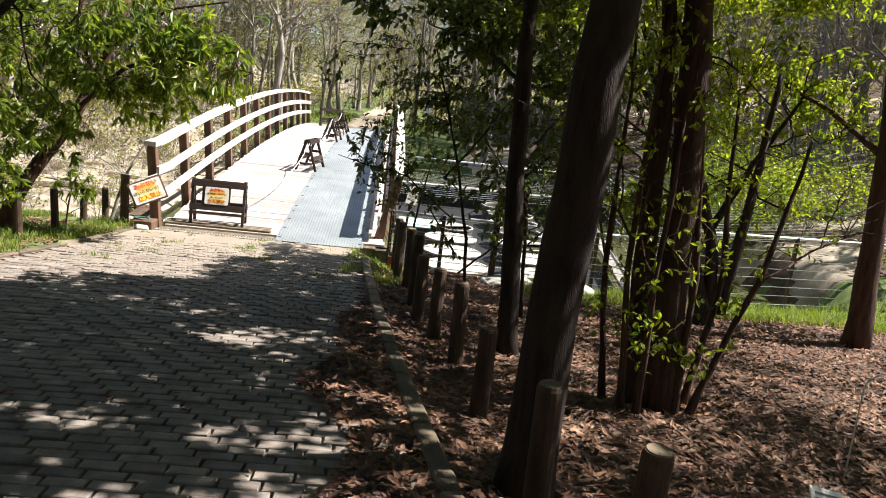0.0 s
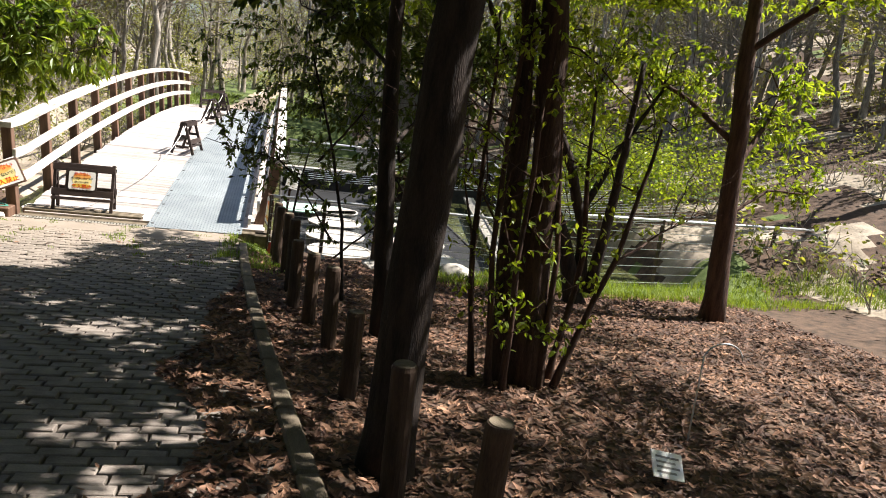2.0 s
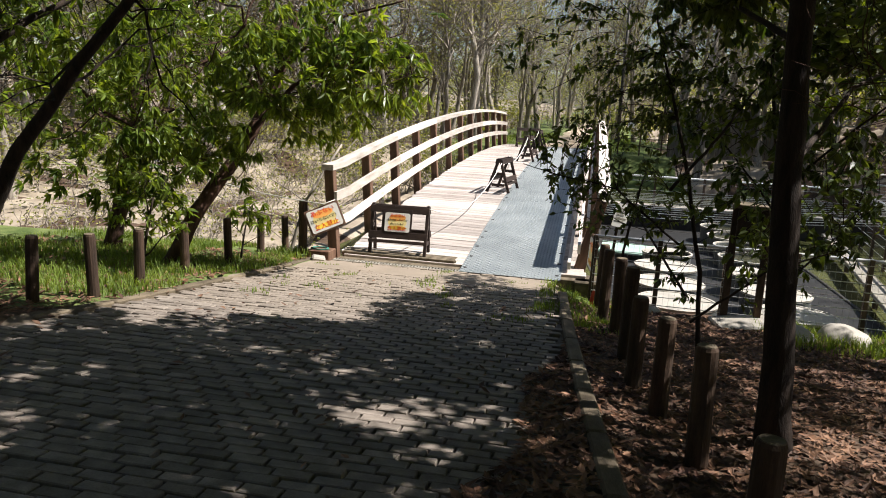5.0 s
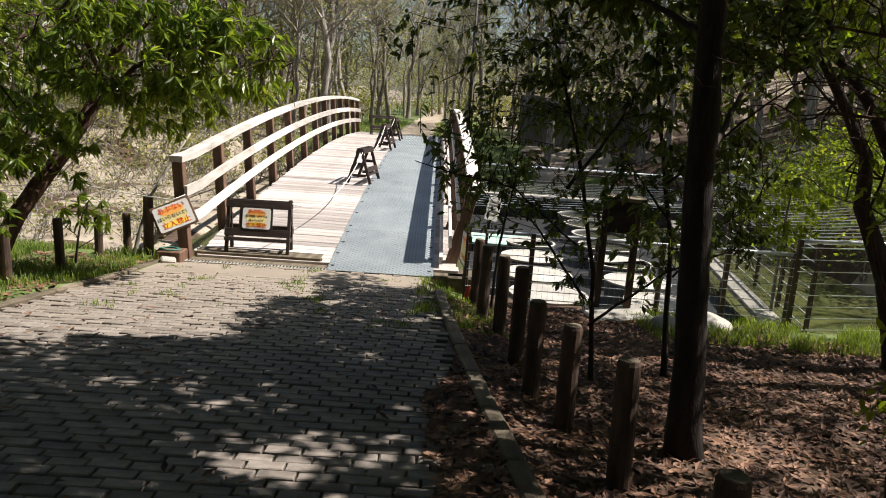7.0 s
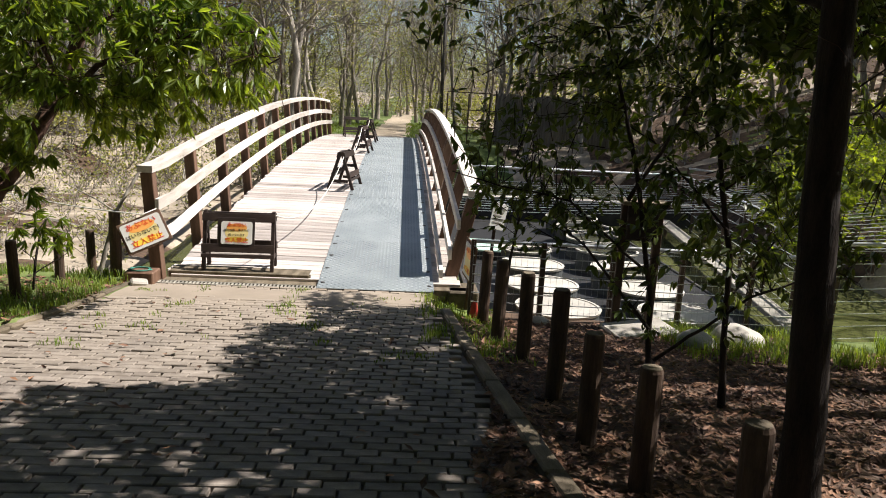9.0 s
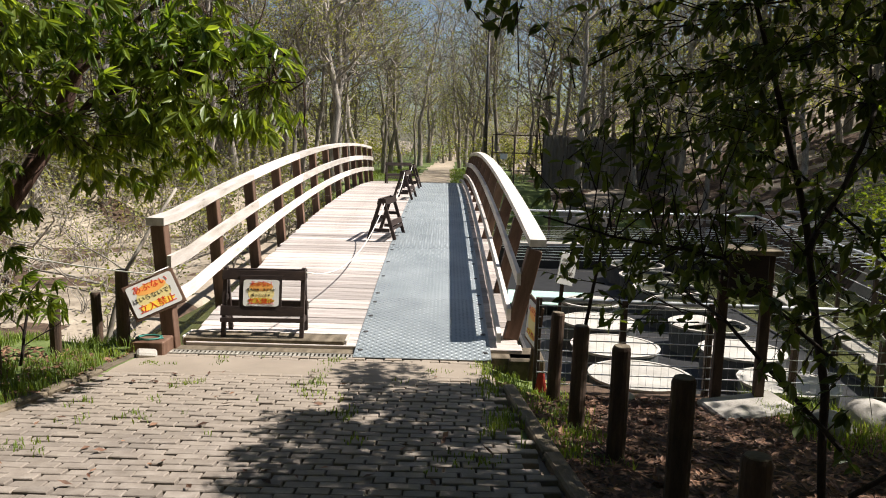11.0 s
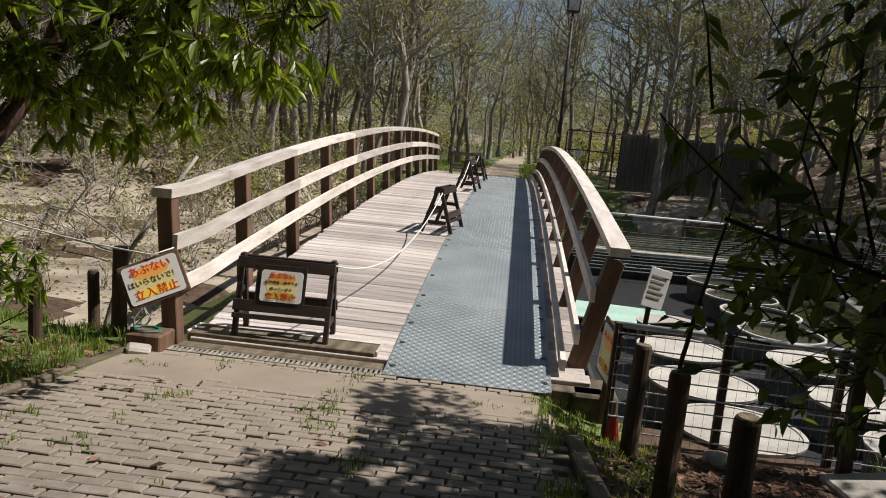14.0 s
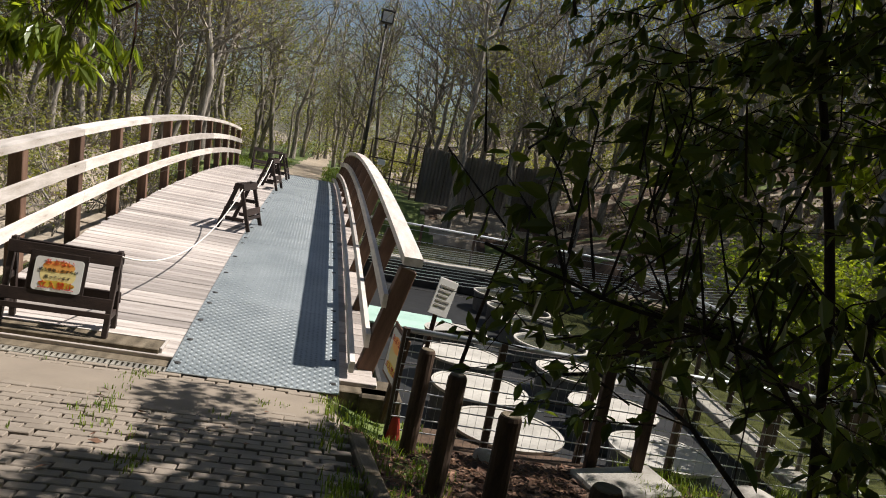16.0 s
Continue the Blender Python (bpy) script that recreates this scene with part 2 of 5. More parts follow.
def tube(name, pts, r, material, parent=None, seg=6, label="", r2=None):
    r2 = r if r2 is None else r2
    n = len(pts) - 1
    v, f = tube_data(pts, [r + (r2 - r) * i / max(n, 1) for i in range(n + 1)], seg)
    return part(name, raw(name, v, f, material, seg > 4), material, parent, label)


def disc(bm, r0, r1, z0, z1, seg=32, cx=0, cy=0):
    """A ring wall or cone strip between two circles."""
    a = [bm.verts.new((cx + r0 * math.cos(2 * math.pi * k / seg), cy + r0 * math.sin(2 * math.pi * k / seg), z0)) for k in range(seg)]
    b = [bm.verts.new((cx + r1 * math.cos(2 * math.pi * k / seg), cy + r1 * math.sin(2 * math.pi * k / seg), z1)) for k in range(seg)]
    for k in range(seg):
        bm.faces.new((a[k], a[(k + 1) % seg], b[(k + 1) % seg], b[k]))
    return a, b


# ---- terrain ----
def smooth(a, b, x):
    t = min(1.0, max(0.0, (x - a) / (b - a)))
    return t * t * (3 - 2 * t)


def path_z(y):
    return 0.095 * max(0.0, -y) if y > -16 else 1.52 + 0.03 * (-16 - y)


def kerb_x(y):
    return 1.46 + 0.045 * max(0.0, -y) + 0.0035 * y * y


def left_x(y):
    return -2.28 - 0.08 * max(0.0, -y - 1.5) - 0.03 * max(0.0, -y - 4) ** 2


def deck_z(y):
    return 0.1134 * y - 0.00341 * y * y if y > 0 else 0.0


FAR_Y = 24.2


def ground_z(x, y):
    n = 0.05 * noise.noise((x * 0.9, y * 0.9, 0)) + 0.25 * noise.noise((x * 0.08, y * 0.08, 4)) * smooth(12, 30, abs(x) + abs(y))
    near = path_z(y)
    k = kerb_x(y)
    if x > k - 0.02:
        near += -0.03 - 0.11 * smooth(k, k + 0.5, x) - 0.02 * min(x - k, 5) - 0.08 * smooth(-3, 0, y) + n * smooth(k, k + 0.6, x)
    elif x < left_x(y):
        near += 0.03 + n * 0.7 - 0.02 * min(left_x(y) - x, 6)
    else:
        near -= -0.010 + 0.048 * smooth(-0.75, -1.35, y + 0.3 * noise.noise((x * 1.5, y, 3))) - 0.25 * n * smooth(-1.2, -0.6, y) + 0.06 * smooth(-0.22, -0.06, y)
    far = deck_z(FAR_Y) - 0.02 + n * smooth(0.9, 2.5, abs(x - 0.3)) + 0.006 * max(0, y - 26)
    far += 0.09 * max(0.0, x - 9) * smooth(14, 26, y)
    wet = -1.15 + 0.4 * n + (0.62 + 0.12 * noise.noise((x * 0.5, y * 0.5, 6))) * smooth(-2.4, -3.6, x)
    near_bank = 0.15 + 0.25 * smooth(2, 6, x) - 0.9 * smooth(2, 5, x) + 0.35 * smooth(-2, -8, x)
    far_bank = 22.0 - 8.5 * smooth(-2.5, -10, x) - 4.0 * smooth(10, 16, x)
    z = near + (wet - near) * smooth(near_bank, near_bank + (1.0 if x > -2.4 else 1.6), y)
    z = z + (far - z) * smooth(far_bank - 2.5, far_bank + 0.8, y)
    z += (0.15 - z) * smooth(9.3, 10.6, x) * smooth(-1.5, 0.5, y) * smooth(30, 20, y)
    hill = max(0.0, x - 10.2) * 0.30 * smooth(-6, 4, y)
    z += min(hill, 9)
    z += min(4.0, max(0.0, -x - 14) * 0.10)
    return z


def axis(lo, hi, fine0, fine1, step):
    a = list(np.arange(fine0, fine1, step))
    d, v, up = step, fine1, []
    while v < hi:
        up.append(v)
        d *= 1.22
        v += d
    d, v, down = step, fine0 - step, []
    while v > lo:
        down.append(v)
        d *= 1.22
        v -= d
    return down[::-1] + a + up


def build_ground():
    xs, ys = axis(-420, 420, -9, 13, 0.17), axis(-300, 600, -14, 27, 0.17)
    verts = [(x, y, ground_z(x, y)) for y in ys for x in xs]
    w = len(xs)
    faces, idx = [], []
    for j in range(len(ys) - 1):
        for i in range(w - 1):
            a = j * w + i
            faces.append((a, a + 1, a + 1 + w, a + w))
            x, y = (xs[i] + xs[i + 1]) / 2, (ys[j] + ys[j + 1]) / 2
            s = noise.noise((x * 0.7, y * 0.7, 9))
            if y < 0.25 and left_x(y) < x < kerb_x(y):
                k = 1
            elif y < 1.2 and x <= left_x(y):
                k = 2 if y > -5 + s else 0
            elif y < 0.4:
                k = (3 if s > 0.15 else 0) if x > 11 + s else 2 if (x > kerb_x(y) + 2.6 and y > -1.7 + 0.7 * s) or (x < kerb_x(y) + 0.55 + 0.3 * s and y > -2.8) else 0
            elif y > 20 and abs(x - 0.3 - 0.02 * (y - 24)) < 0.9 + 0.25 * s:
                k = 4
            elif y > 20 and abs(x - 0.3) < 5 + s:
                k = 2
            elif x < -2 and y < 24:
                k = 3 if s > -0.25 else 0
            elif ground_z(x, y) < -0.6:
                k = 0
            else:
                k = 3 if s > (0.12 if x > 9 else -0.15) else 2 if s < -0.45 else 0
            idx.append(k)
    me = raw("ground", verts, faces, M["litter"], True)
    for k in ("joint", "turf", "bank", "sand"):
        me.materials.append(M[k])
    me.polygons.foreach_set("material_index", idx)
    tagged(new("ground", me), "uneven earth with leaf litter, turf and a sunken stream bed", "ground", kind="structure")


build_ground()

bm = bmesh.new()
vs = [bm.verts.new(p) for p in ((-60, -0.3, -0.62), (70, -0.3, -0.62), (70, 23.5, -0.62), (-60, 23.5, -0.62))]
bm.faces.new(vs)
tagged(part("water", bm, M["water"]), "still murky green-brown stream water", "water", kind="structure")


# ---- footbridge ----
XL, XR = -2.05, 1.72
POSTS = [0.25 + 1.85 * i for i in range(13)]
bridge = thing("footbridge", pose(0, 0, 0), "arched timber footbridge with weathered plank deck and brown posts", "bridge")


def tilt_at(y):
    return math.degrees(math.atan(0.1134 - 0.00682 * y))


RNG = random.Random(5)
plank_meshes = []
for i in range(4):
    bm = bmesh.new()
    box(bm, XL + 0.12, XR + 0.1 + 0.02 * i, -0.088, 0.088, -0.045, 0.0, bevel=0.006)
    plank_meshes.append(mesh_of("plank", bm, M["plank"]))
y = 0.42
while y < FAR_Y:
    part("plank", RNG.choice(plank_meshes), None, bridge,
         m=pose(RNG.uniform(-0.02, 0.02), y, deck_z(y) + RNG.uniform(-0.004, 0.003), tilt_at(y), 0, RNG.uniform(-0.25, 0.25)))
    y += 0.186

# side beams and sill under the deck
for x, nm in ((XL + 0.18, "beam"), (XR - 0.1, "beam"), (-0.2, "beam")):
    bm = bmesh.new()
    ys = [0.3 + 1.2 * i for i in range(20)] + [FAR_Y]
    rows = [[bm.verts.new((x + dx, yy, deck_z(yy) + dz)) for dx, dz in ((-0.09, -0.42), (0.09, -0.42), (0.09, -0.05), (-0.09, -0.05))] for yy in ys]
    for a, b in zip(rows, rows[1:]):
        for k in range(4):
            bm.faces.new((a[k], a[(k + 1) % 4], b[(k + 1) % 4], b[k]))
    bm.faces.new(rows[0][::-1])
    bm.faces.new(rows[-1])
    part(nm, bm, M["post"], bridge, "dark stained timber girder")


def run(x0, x1, za, zb, y0, y1, step=0.6):
    """A board that follows the deck's arch, between heights za and zb over it."""
    bm = bmesh.new()
    n = max(2, int((y1 - y0) / step))
    rows = []
    for i in range(n + 1):
        yy = y0 + (y1 - y0) * i / n
        z = deck_z(max(yy, 0.6) if za > 0.2 else yy)
        rows.append([bm.verts.new((xx, yy, z + zz)) for xx, zz in ((x0, za), (x1, za), (x1, zb), (x0, zb))])
    for a, b in zip(rows, rows[1:]):
        for k in range(4):
            bm.faces.new((a[k], a[(k + 1) % 4], b[(k + 1) % 4], b[k]))
    bm.faces.new(rows[0][::-1])
    bm.faces.new(rows[-1])
    bmesh.ops.bevel(bm, geom=[e for e in bm.edges if e.is_manifold and e.calc_face_angle(0) > 1.0], offset=0.006, segments=1, affect="EDGES")
    return bm


LEAN, LEAN_R = 4.5, 13.0
RAIL_H, RAIL_H_R = 1.345, 1.16
post_mesh = mesh_of("post", boxed(-0.075, 0.075, -0.075, 0.075, -0.75, RAIL_H - 0.05, 0.008), M["post"])
post_mesh_r = mesh_of("post", boxed(-0.085, 0.085, -0.075, 0.075, -0.75, RAIL_H_R - 0.05, 0.008), M["post"])
Y_OFF = 0.48
for y in POSTS:
    z = deck_z(max(y, 0.6))
    part("post", post_mesh, None, bridge, "brown stained square post", m=pose(XL, y, z, 0, -LEAN, RNG.uniform(-1, 1)))
    part("post", post_mesh_r, None, bridge, "brown stained square post", m=pose(XR + 0.04, y + Y_OFF, deck_z(y + Y_OFF) - 0.03, 0, LEAN_R, RNG.uniform(-1, 1)))
for s, xb in ((-1, XL), (1, XR + 0.04)):
    yoff = 0.0 if s < 0 else Y_OFF
    rh = RAIL_H if s < 0 else RAIL_H_R
    lv = (0.83, 0.42) if s < 0 else (0.66, 0.24)
    for k, (za, zb, w0, w1) in enumerate(((rh - 0.05, rh + 0.035, -0.09, 0.10), (lv[0], lv[0] + 0.14, -0.125, -0.078), (lv[1], lv[1] + 0.14, -0.125, -0.078))):
        for a in range(0, 12, 2):
            y0, y1 = POSTS[a] - (0.10 if a == 0 else 0) + yoff, POSTS[min(a + 2, 12)] + (0.1 if a == 10 else -0.006) + yoff
            xm = xb + s * math.tan(radians(LEAN if s < 0 else LEAN_R)) * (za + zb) / 2
            e0, e1 = sorted((xm + s * w0, xm + s * w1))
            part("top_rail" if k == 0 else "rail", run(e0, e1, za, zb, y0, y1), M["rail"], bridge, "sun-bleached timber handrail" if k == 0 else "")
part("kick_board", run(XR - 0.14, XR - 0.09, 0.06, 0.17, 0.4, FAR_Y), M["rail"], bridge)

# steel plates laid end to end along the walkway
PW = 1.505


def plate_mesh(y0, y1, bold):
    bm = bmesh.new()
    ny = max(2, int((y1 - y0) / 0.3))
    top = []
    for i in range(ny + 1):
        yy = y0 + (y1 - y0) * i / ny
        z = deck_z(yy)
        top.append([bm.verts.new((x, yy, z + h)) for x, h in ((0, 0.004), (0, 0.012), (PW, 0.012), (PW, 0.004))])
    for a, b in zip(top, top[1:]):
        for k in range(3):
            bm.faces.new((a[k], b[k], b[k + 1], a[k + 1]))
    bm.faces.new(top[0])
    bm.faces.new(top[-1][::-1])
    bmesh.ops.recalc_face_normals(bm, faces=bm.faces)
    return mesh_of("steel_plate", bm, M["steel"])


def tread_mesh(y0, y1, px, py, length, width, hgt, name="tread"):
    """Raised slanted lozenges of a tread plate, joined."""
    verts, faces = [], []
    j, yy = 0, y0 + py / 2
    while yy < y1 - 0.01:
        x, i = px / 2, 0
        while x < PW - 0.02:
            a = radians(38 if (i + j) % 2 else -38)
            c, s = math.cos(a), math.sin(a)
            z = deck_z(yy) + 0.0115
            o = len(verts)
            for dx, dy, dz in ((-length, 0, 0), (0, -width, 0), (length, 0, 0), (0, width, 0), (0, 0, hgt)):
                verts.append((x + dx * c - dy * s, yy + dx * s + dy * c, z + dz))
            faces += [(o, o + 1, o + 4), (o + 1, o + 2, o + 4), (o + 2, o + 3, o + 4), (o + 3, o, o + 4)]
            x += px
            i += 1
        yy += py
        j += 1
    return raw(name, verts, faces, M["steel"])


walkway = thing("steel_walkway", pose(0, 0, 0), "row of grey galvanised tread plates laid on the deck", "walkway")
ends = [0.0, 2.1, 5.15, 8.2, 11.25, 14.3, 17.35, 20.9]
for i, (a, b) in enumerate(zip(ends, ends[1:])):
    p = part("steel_plate", plate_mesh(a, b - 0.006, i == 0), None, walkway, "grey galvanised tread plate")
    tagged(part("tread", tread_mesh(a, b, 0.05, 0.05, 0.026, 0.010 if i == 0 else 0.008, 0.009 if i == 0 else 0.006), None, p), kind="stuff")
    bolt = bmesh.new()
    disc(bolt, 0.03, 0.028, 0, 0.008, 10)
    bmesh.ops.contextual_create(bolt, geom=[v for v in bolt.verts if v.co.z > 0.005])
    bme = mesh_of("bolt", bolt, M["dark_metal"])
    for x in (0.06, PW - 0.06):
        for k in range(4):
            yy = a + 0.2 + (b - a - 0.4) * k / 3
            part("bolt", bme, None, p, m=pose(x, yy, deck_z(yy) + 0.012))
# sill, drain grating and abutment blocks
part("sill", boxed(XL - 0.1, XR + 0.25, 0.16, 0.335, -0.5, 0.0, 0.01), M["kerb"], bridge, "worn sandy timber sill")
drain = thing("drain_grating", pose(-1.0, 0.06, 0.0), "narrow slotted steel drain grating before the bridge", "drain")
part("channel", boxed(-1.0, 0.985, -0.055, 0.055, -0.06, -0.03, 0.003), M["ink"], drain, "dark drain channel")
for yy in (-0.06, 0.06):
    part("edge_bar", boxed(-1.0, 0.985, yy - 0.008, yy + 0.008, -0.05, 0.006, 0.002), M["grid"], drain)
barm = mesh_of("bar", boxed(-0.012, 0.012, -0.055, 0.055, -0.02, 0.004, 0.002), M["grid"])
for i in range(42):
    part("bar", barm, None, drain, m=pose(-0.985 + 0.048 * i, 0, 0))
tagged(part("timber_block", boxed(-2.36, -2.0, -0.12, 0.2, -0.2, 0.15, 0.015), M["post"]), "short dark timber block at the bridge foot", "block")
tagged(part("timber_block", boxed(1.70, 2.10, 0.1, 0.62, -0.45, 0.0, 0.02), M["kerb"]), "worn timber bearer block at the bridge foot", "block")
tagged(part("broken_stone", boxed(-0.1, 0.1, -0.07, 0.07, -0.05, 0.07, 0.02), M["stone"], None, "", pose(-2.12, -0.27, 0.03, 12, 8, 25)), "small pale broken stone by the bollard", "stone")
coil = [(-2.2 + 0.13 * math.cos(a * 0.7) * (1 + 0.15 * math.sin(a * 2.3)), 0.02 + 0.1 * math.sin(a * 0.7), 0.162 + 0.006 * math.sin(a * 1.9)) for a in range(28)]
tagged(tube("cord", coil, 0.007, M["cord"], None, 5), "loose coil of green cord on the timber block", "cord")
# worn entry board with white edging before the barrier
board = thing("entry_board", pose(-1.0, 0.52, 0.0), "worn brown threshold board with white edging", "board")
part("board_face", boxed(-0.95, 0.86, -0.17, 0.12, -0.03, 0.028 + deck_z(0.5), 0.008), M["kerb"], board)
for x0, x1, y0, y1 in ((-0.95, 0.86, 0.124, 0.15), (0.862, 0.885, -0.15, 0.15), (-0.975, -0.955, -0.15, 0.15)):
    part("edging", boxed(x0, x1, y0, y1, 0.0, 0.036 + deck_z(0.5), 0.003), M["rail"], board, "whitish edging strip")

# ---- stand-in barriers: one build, four places ----


def text_mesh(body, size, material, name="lettering"):
    cu = bpy.data.curves.new(name, "FONT")
    cu.body, cu.size, cu.align_x, cu.align_y, cu.extrude = body, size, "CENTER", "CENTER", 0.0008
    ob = bpy.data.objects.new(name, cu)
    scene.collection.objects.link(ob)
    bpy.context.view_layer.update()
    me = bpy.data.meshes.new_from_object(ob.evaluated_get(bpy.context.evaluated_depsgraph_get()))
    bpy.data.objects.remove(ob)
    me.materials.clear()
    me.materials.append(material)
    return me


def sunburst(w, h, y):
    """Yellow-orange oval of print."""
    bm = bmesh.new()
    bm.faces.new([bm.verts.new((w * math.cos(a), y, h * math.sin(a))) for a in [2 * math.pi * k / 28 for k in range(28)]])
    return bm


def notice(parent, w, h, lines, y):
    """A white sheet with rounded corners, an orange print and lettering; it faces -y."""
    bm = bmesh.new()
    box(bm, -w / 2, w / 2, y, y + 0.006, -h / 2, h / 2)
    es = [e for e in bm.edges if abs(e.verts[0].co.y - e.verts[1].co.y) > 0.004]
    bmesh.ops.bevel(bm, geom=es, offset=0.03, segments=4, profile=0.5, affect="EDGES")
    sh = part("sheet", bm, M["sign_white"], parent, "white laminated notice")
    p = part("print", sunburst(w * 0.37, h * 0.36, y - 0.0008), M["pale_yellow"], sh, "orange and yellow printed patch")
    part("print", sunburst(w * 0.33, h * 0.17, y - 0.0014), M["orange"], sh, m=pose(0, 0, h * 0.24))
    part("print", sunburst(w * 0.38, h * 0.11, y - 0.0014), M["yellow"], sh, m=pose(0, 0, -h * 0.29))
    for body, size, z, m in lines:
        part("lettering", text_mesh(body, size, m), None, sh, m=pose(0, y - 0.003, z, 90, 0, 0))


def barrier(m, label, sheet, foot=0.19):
    b = thing("barrier", m, label, "barrier", "dark wooden barriers on the bridge")
    w, h = 0.94, 0.76
    for x in (-w / 2 + 0.03, w / 2 - 0.03):
        for s in (-1, 1):
            bm = bmesh.new()
            box(bm, -0.024, 0.024, -0.03, 0.03, 0, h + 0.03, bevel=0.004)
            part("leg", bm, M["black_wood"], b, m=pose(x, s * foot, 0, s * math.degrees(math.atan2(foot - 0.01, h)), 0, 0))
        for z, d in ((0.17, 0.15), (0.42, 0.09)):
            part("brace", boxed(x - 0.015, x + 0.015, -d, d, z - 0.03, z + 0.03, 0.004), M["black_wood"], b)
    for s in (-1, 1):
        for z, d, hh in ((h - 0.065, 0.034, 0.055), (0.30, 0.143, 0.055), (0.20, 0.167, 0.025)):
            if s > 0 and z < 0.25:
                continue
            part("board", boxed(-w / 2, w / 2, -0.012, 0.012, -hh, hh, 0.004), M["black_wood"], b, m=pose(0, s * (d + 0.035), z, s * 13, 0, 0))
    if sheet:
        back = part("backing_board", boxed(-0.25, 0.23, -0.008, 0.008, -0.20, 0.20, 0.003), M["black_wood"], b, m=pose(-0.02, -0.135, 0.50, -13, 0, 0))
        notice(back, 0.40, 0.30, (("あぶない", 0.062, 0.105, M["red"]), ("橋の床板・手すりが", 0.036, 0.035, M["ink"]),
                                   ("腐っています", 0.036, -0.025, M["ink"]), ("立入禁止", 0.075, -0.10, M["red"])), -0.016)
    return b


barrier(pose(-1.09, 0.62, 0.03 + deck_z(0.5), 0, 0, 3), "dark wooden barrier with a white and orange notice", True)
for x, y, rz in ((-0.13, 6.15, 82), (-0.12, 12.2, 85), (-0.1, 16.2, 88), (-0.75, 19.2, 12)):
    b = barrier(pose(x, y, deck_z(y), tilt_at(y) if rz < 30 else 0, 0, rz), "dark wooden trestle barrier standing on the planks", False, 0.25)

# rope strung from the barrier to the trestles
def sag(a, b, s, n=16):
    a, b = Vector(a), Vector(b)
    return [a.lerp(b, i / n) - Vector((0, 0, s * 4 * (i / n) * (1 - i / n))) for i in range(n + 1)]


rope = thing("rope", pose(0, 0, 0), "slack white rope tied between the barriers", "rope")
tops = [(-0.62, 0.60, 0.82), (-0.13, 5.75, deck_z(5.75) + 0.72), (-0.12, 11.8, deck_z(11.8) + 0.74), (-0.1, 15.8, deck_z(15.8) + 0.74)]
for a, b, s in zip(tops, tops[1:], (0.42, 0.30, 0.2)):
    tube("strand", sag(a, b, s), 0.009, M["rope"], rope, 5)
tagged(tube("rope", sag((-5.4, 0.4, 1.35), (-2.15, 0.0, 0.86), 0.10) + [(-2.02, 0.16, 0.92)], 0.008, M["rope"], None, 5), "thin white rope tied to the rail post", "rope")

# ---- verges: bollards, kerb, signs ----


def bollard(x, y, top, r, group, label, lean=(0, 0), rope_at=None):
    z = ground_z(x, y)
    h = top - z
    b = thing("bollard", pose(x, y, z, lean[0], lean[1], RNG.uniform(0, 360)), label, "bollard", group)
    v, f = tube_data([(0, 0, -0.15), (0, 0, h * 0.4), (0.003, 0, h - 0.02), (0.003, 0, h)], [r * 1.03, r, r * 0.98, r * 0.86], 14)
    part("log", raw("log", v, f, M["bollard"], False), None, b)
    cap = bmesh.new()
    disc(cap, r * 0.84, r * 0.80, h + 0.001, h + 0.006, 14)
    bmesh.ops.contextual_create(cap, geom=[v for v in cap.verts if v.co.z > h + 0.004])
    part("cut_top", cap, M["kerb"], b, "paler sawn end grain")
    return b


RIGHT = [(2.06, -0.77, 0.73), (2.09, -1.84, 0.86), (2.21, -2.73, 0.95), (2.25, -3.93, 1.10), (2.27, -4.84, 1.05), (2.41, -5.50, 1.08),
         (2.54, -6.45, 1.20), (2.60, -7.66, 1.20), (2.68, -9.24, 1.465), (2.955, -9.86, 1.47)]
for x, y, top in RIGHT:
    bollard(x, y, top, 0.066, "bollards along the path", "dark weathered round log bollard in leaf litter", (RNG.uniform(-2, 2), RNG.uniform(-2, 2)))
LEFT = [(-3.1, -4.95), (-2.8, -4.5), (-2.84, -3.7), (-2.95, -2.6), (-3.0, -1.4), (-3.0, -0.38), (-2.98, 0.5)]
for x, y in LEFT:
    bollard(x, y, ground_z(x, y) + 0.62, 0.055, "bollards along the path", "dark round log bollard in the grass verge", (RNG.uniform(-2, 2), RNG.uniform(-2, 2)))
bollard(-2.56, 0.2, 0.86, 0.07, "bollards along the path", "stout brown log bollard at the bridge foot")

kerb = thing("path_kerb", pose(0, 0, 0), "low mossy kerb between the setts and the leaf litter", "kerb", kind="structure")
y = -1.2
while y > -13:
    L = RNG.uniform(0.8, 1.1)
    xa, xb = kerb_x(y), kerb_x(y - L)
    part("kerb_stone", boxed(0.0, 0.12, -L / 2 + 0.006, L / 2 - 0.006, -0.16, 0.0, 0.015), M["kerb"], kerb,
         m=pose((xa + xb) / 2, y - L / 2, (path_z(y) + path_z(y - L)) / 2 + 0.035, 0, 0, math.degrees(math.atan2(xb - xa, L))) @ pose(0, 0, 0, -5.4))
    y -= L
lk = thing("verge_kerb", pose(0, 0, 0), "low timber kerb between setts and grass", "kerb", kind="structure")
y = -0.1
while y > -5.5:
    xa, xb = left_x(y), left_x(y - 0.9)
    part("kerb_stone", boxed(-0.06, 0.06, -0.445, 0.445, -0.16, 0.0, 0.015), M["kerb"], lk,
         m=pose((xa + xb) / 2, y - 0.45, path_z(y - 0.45) + 0.03, 0, 0, math.degrees(math.atan2(xb - xa, 0.9))) @ pose(0, 0, 0, -5.4))
    y -= 0.9

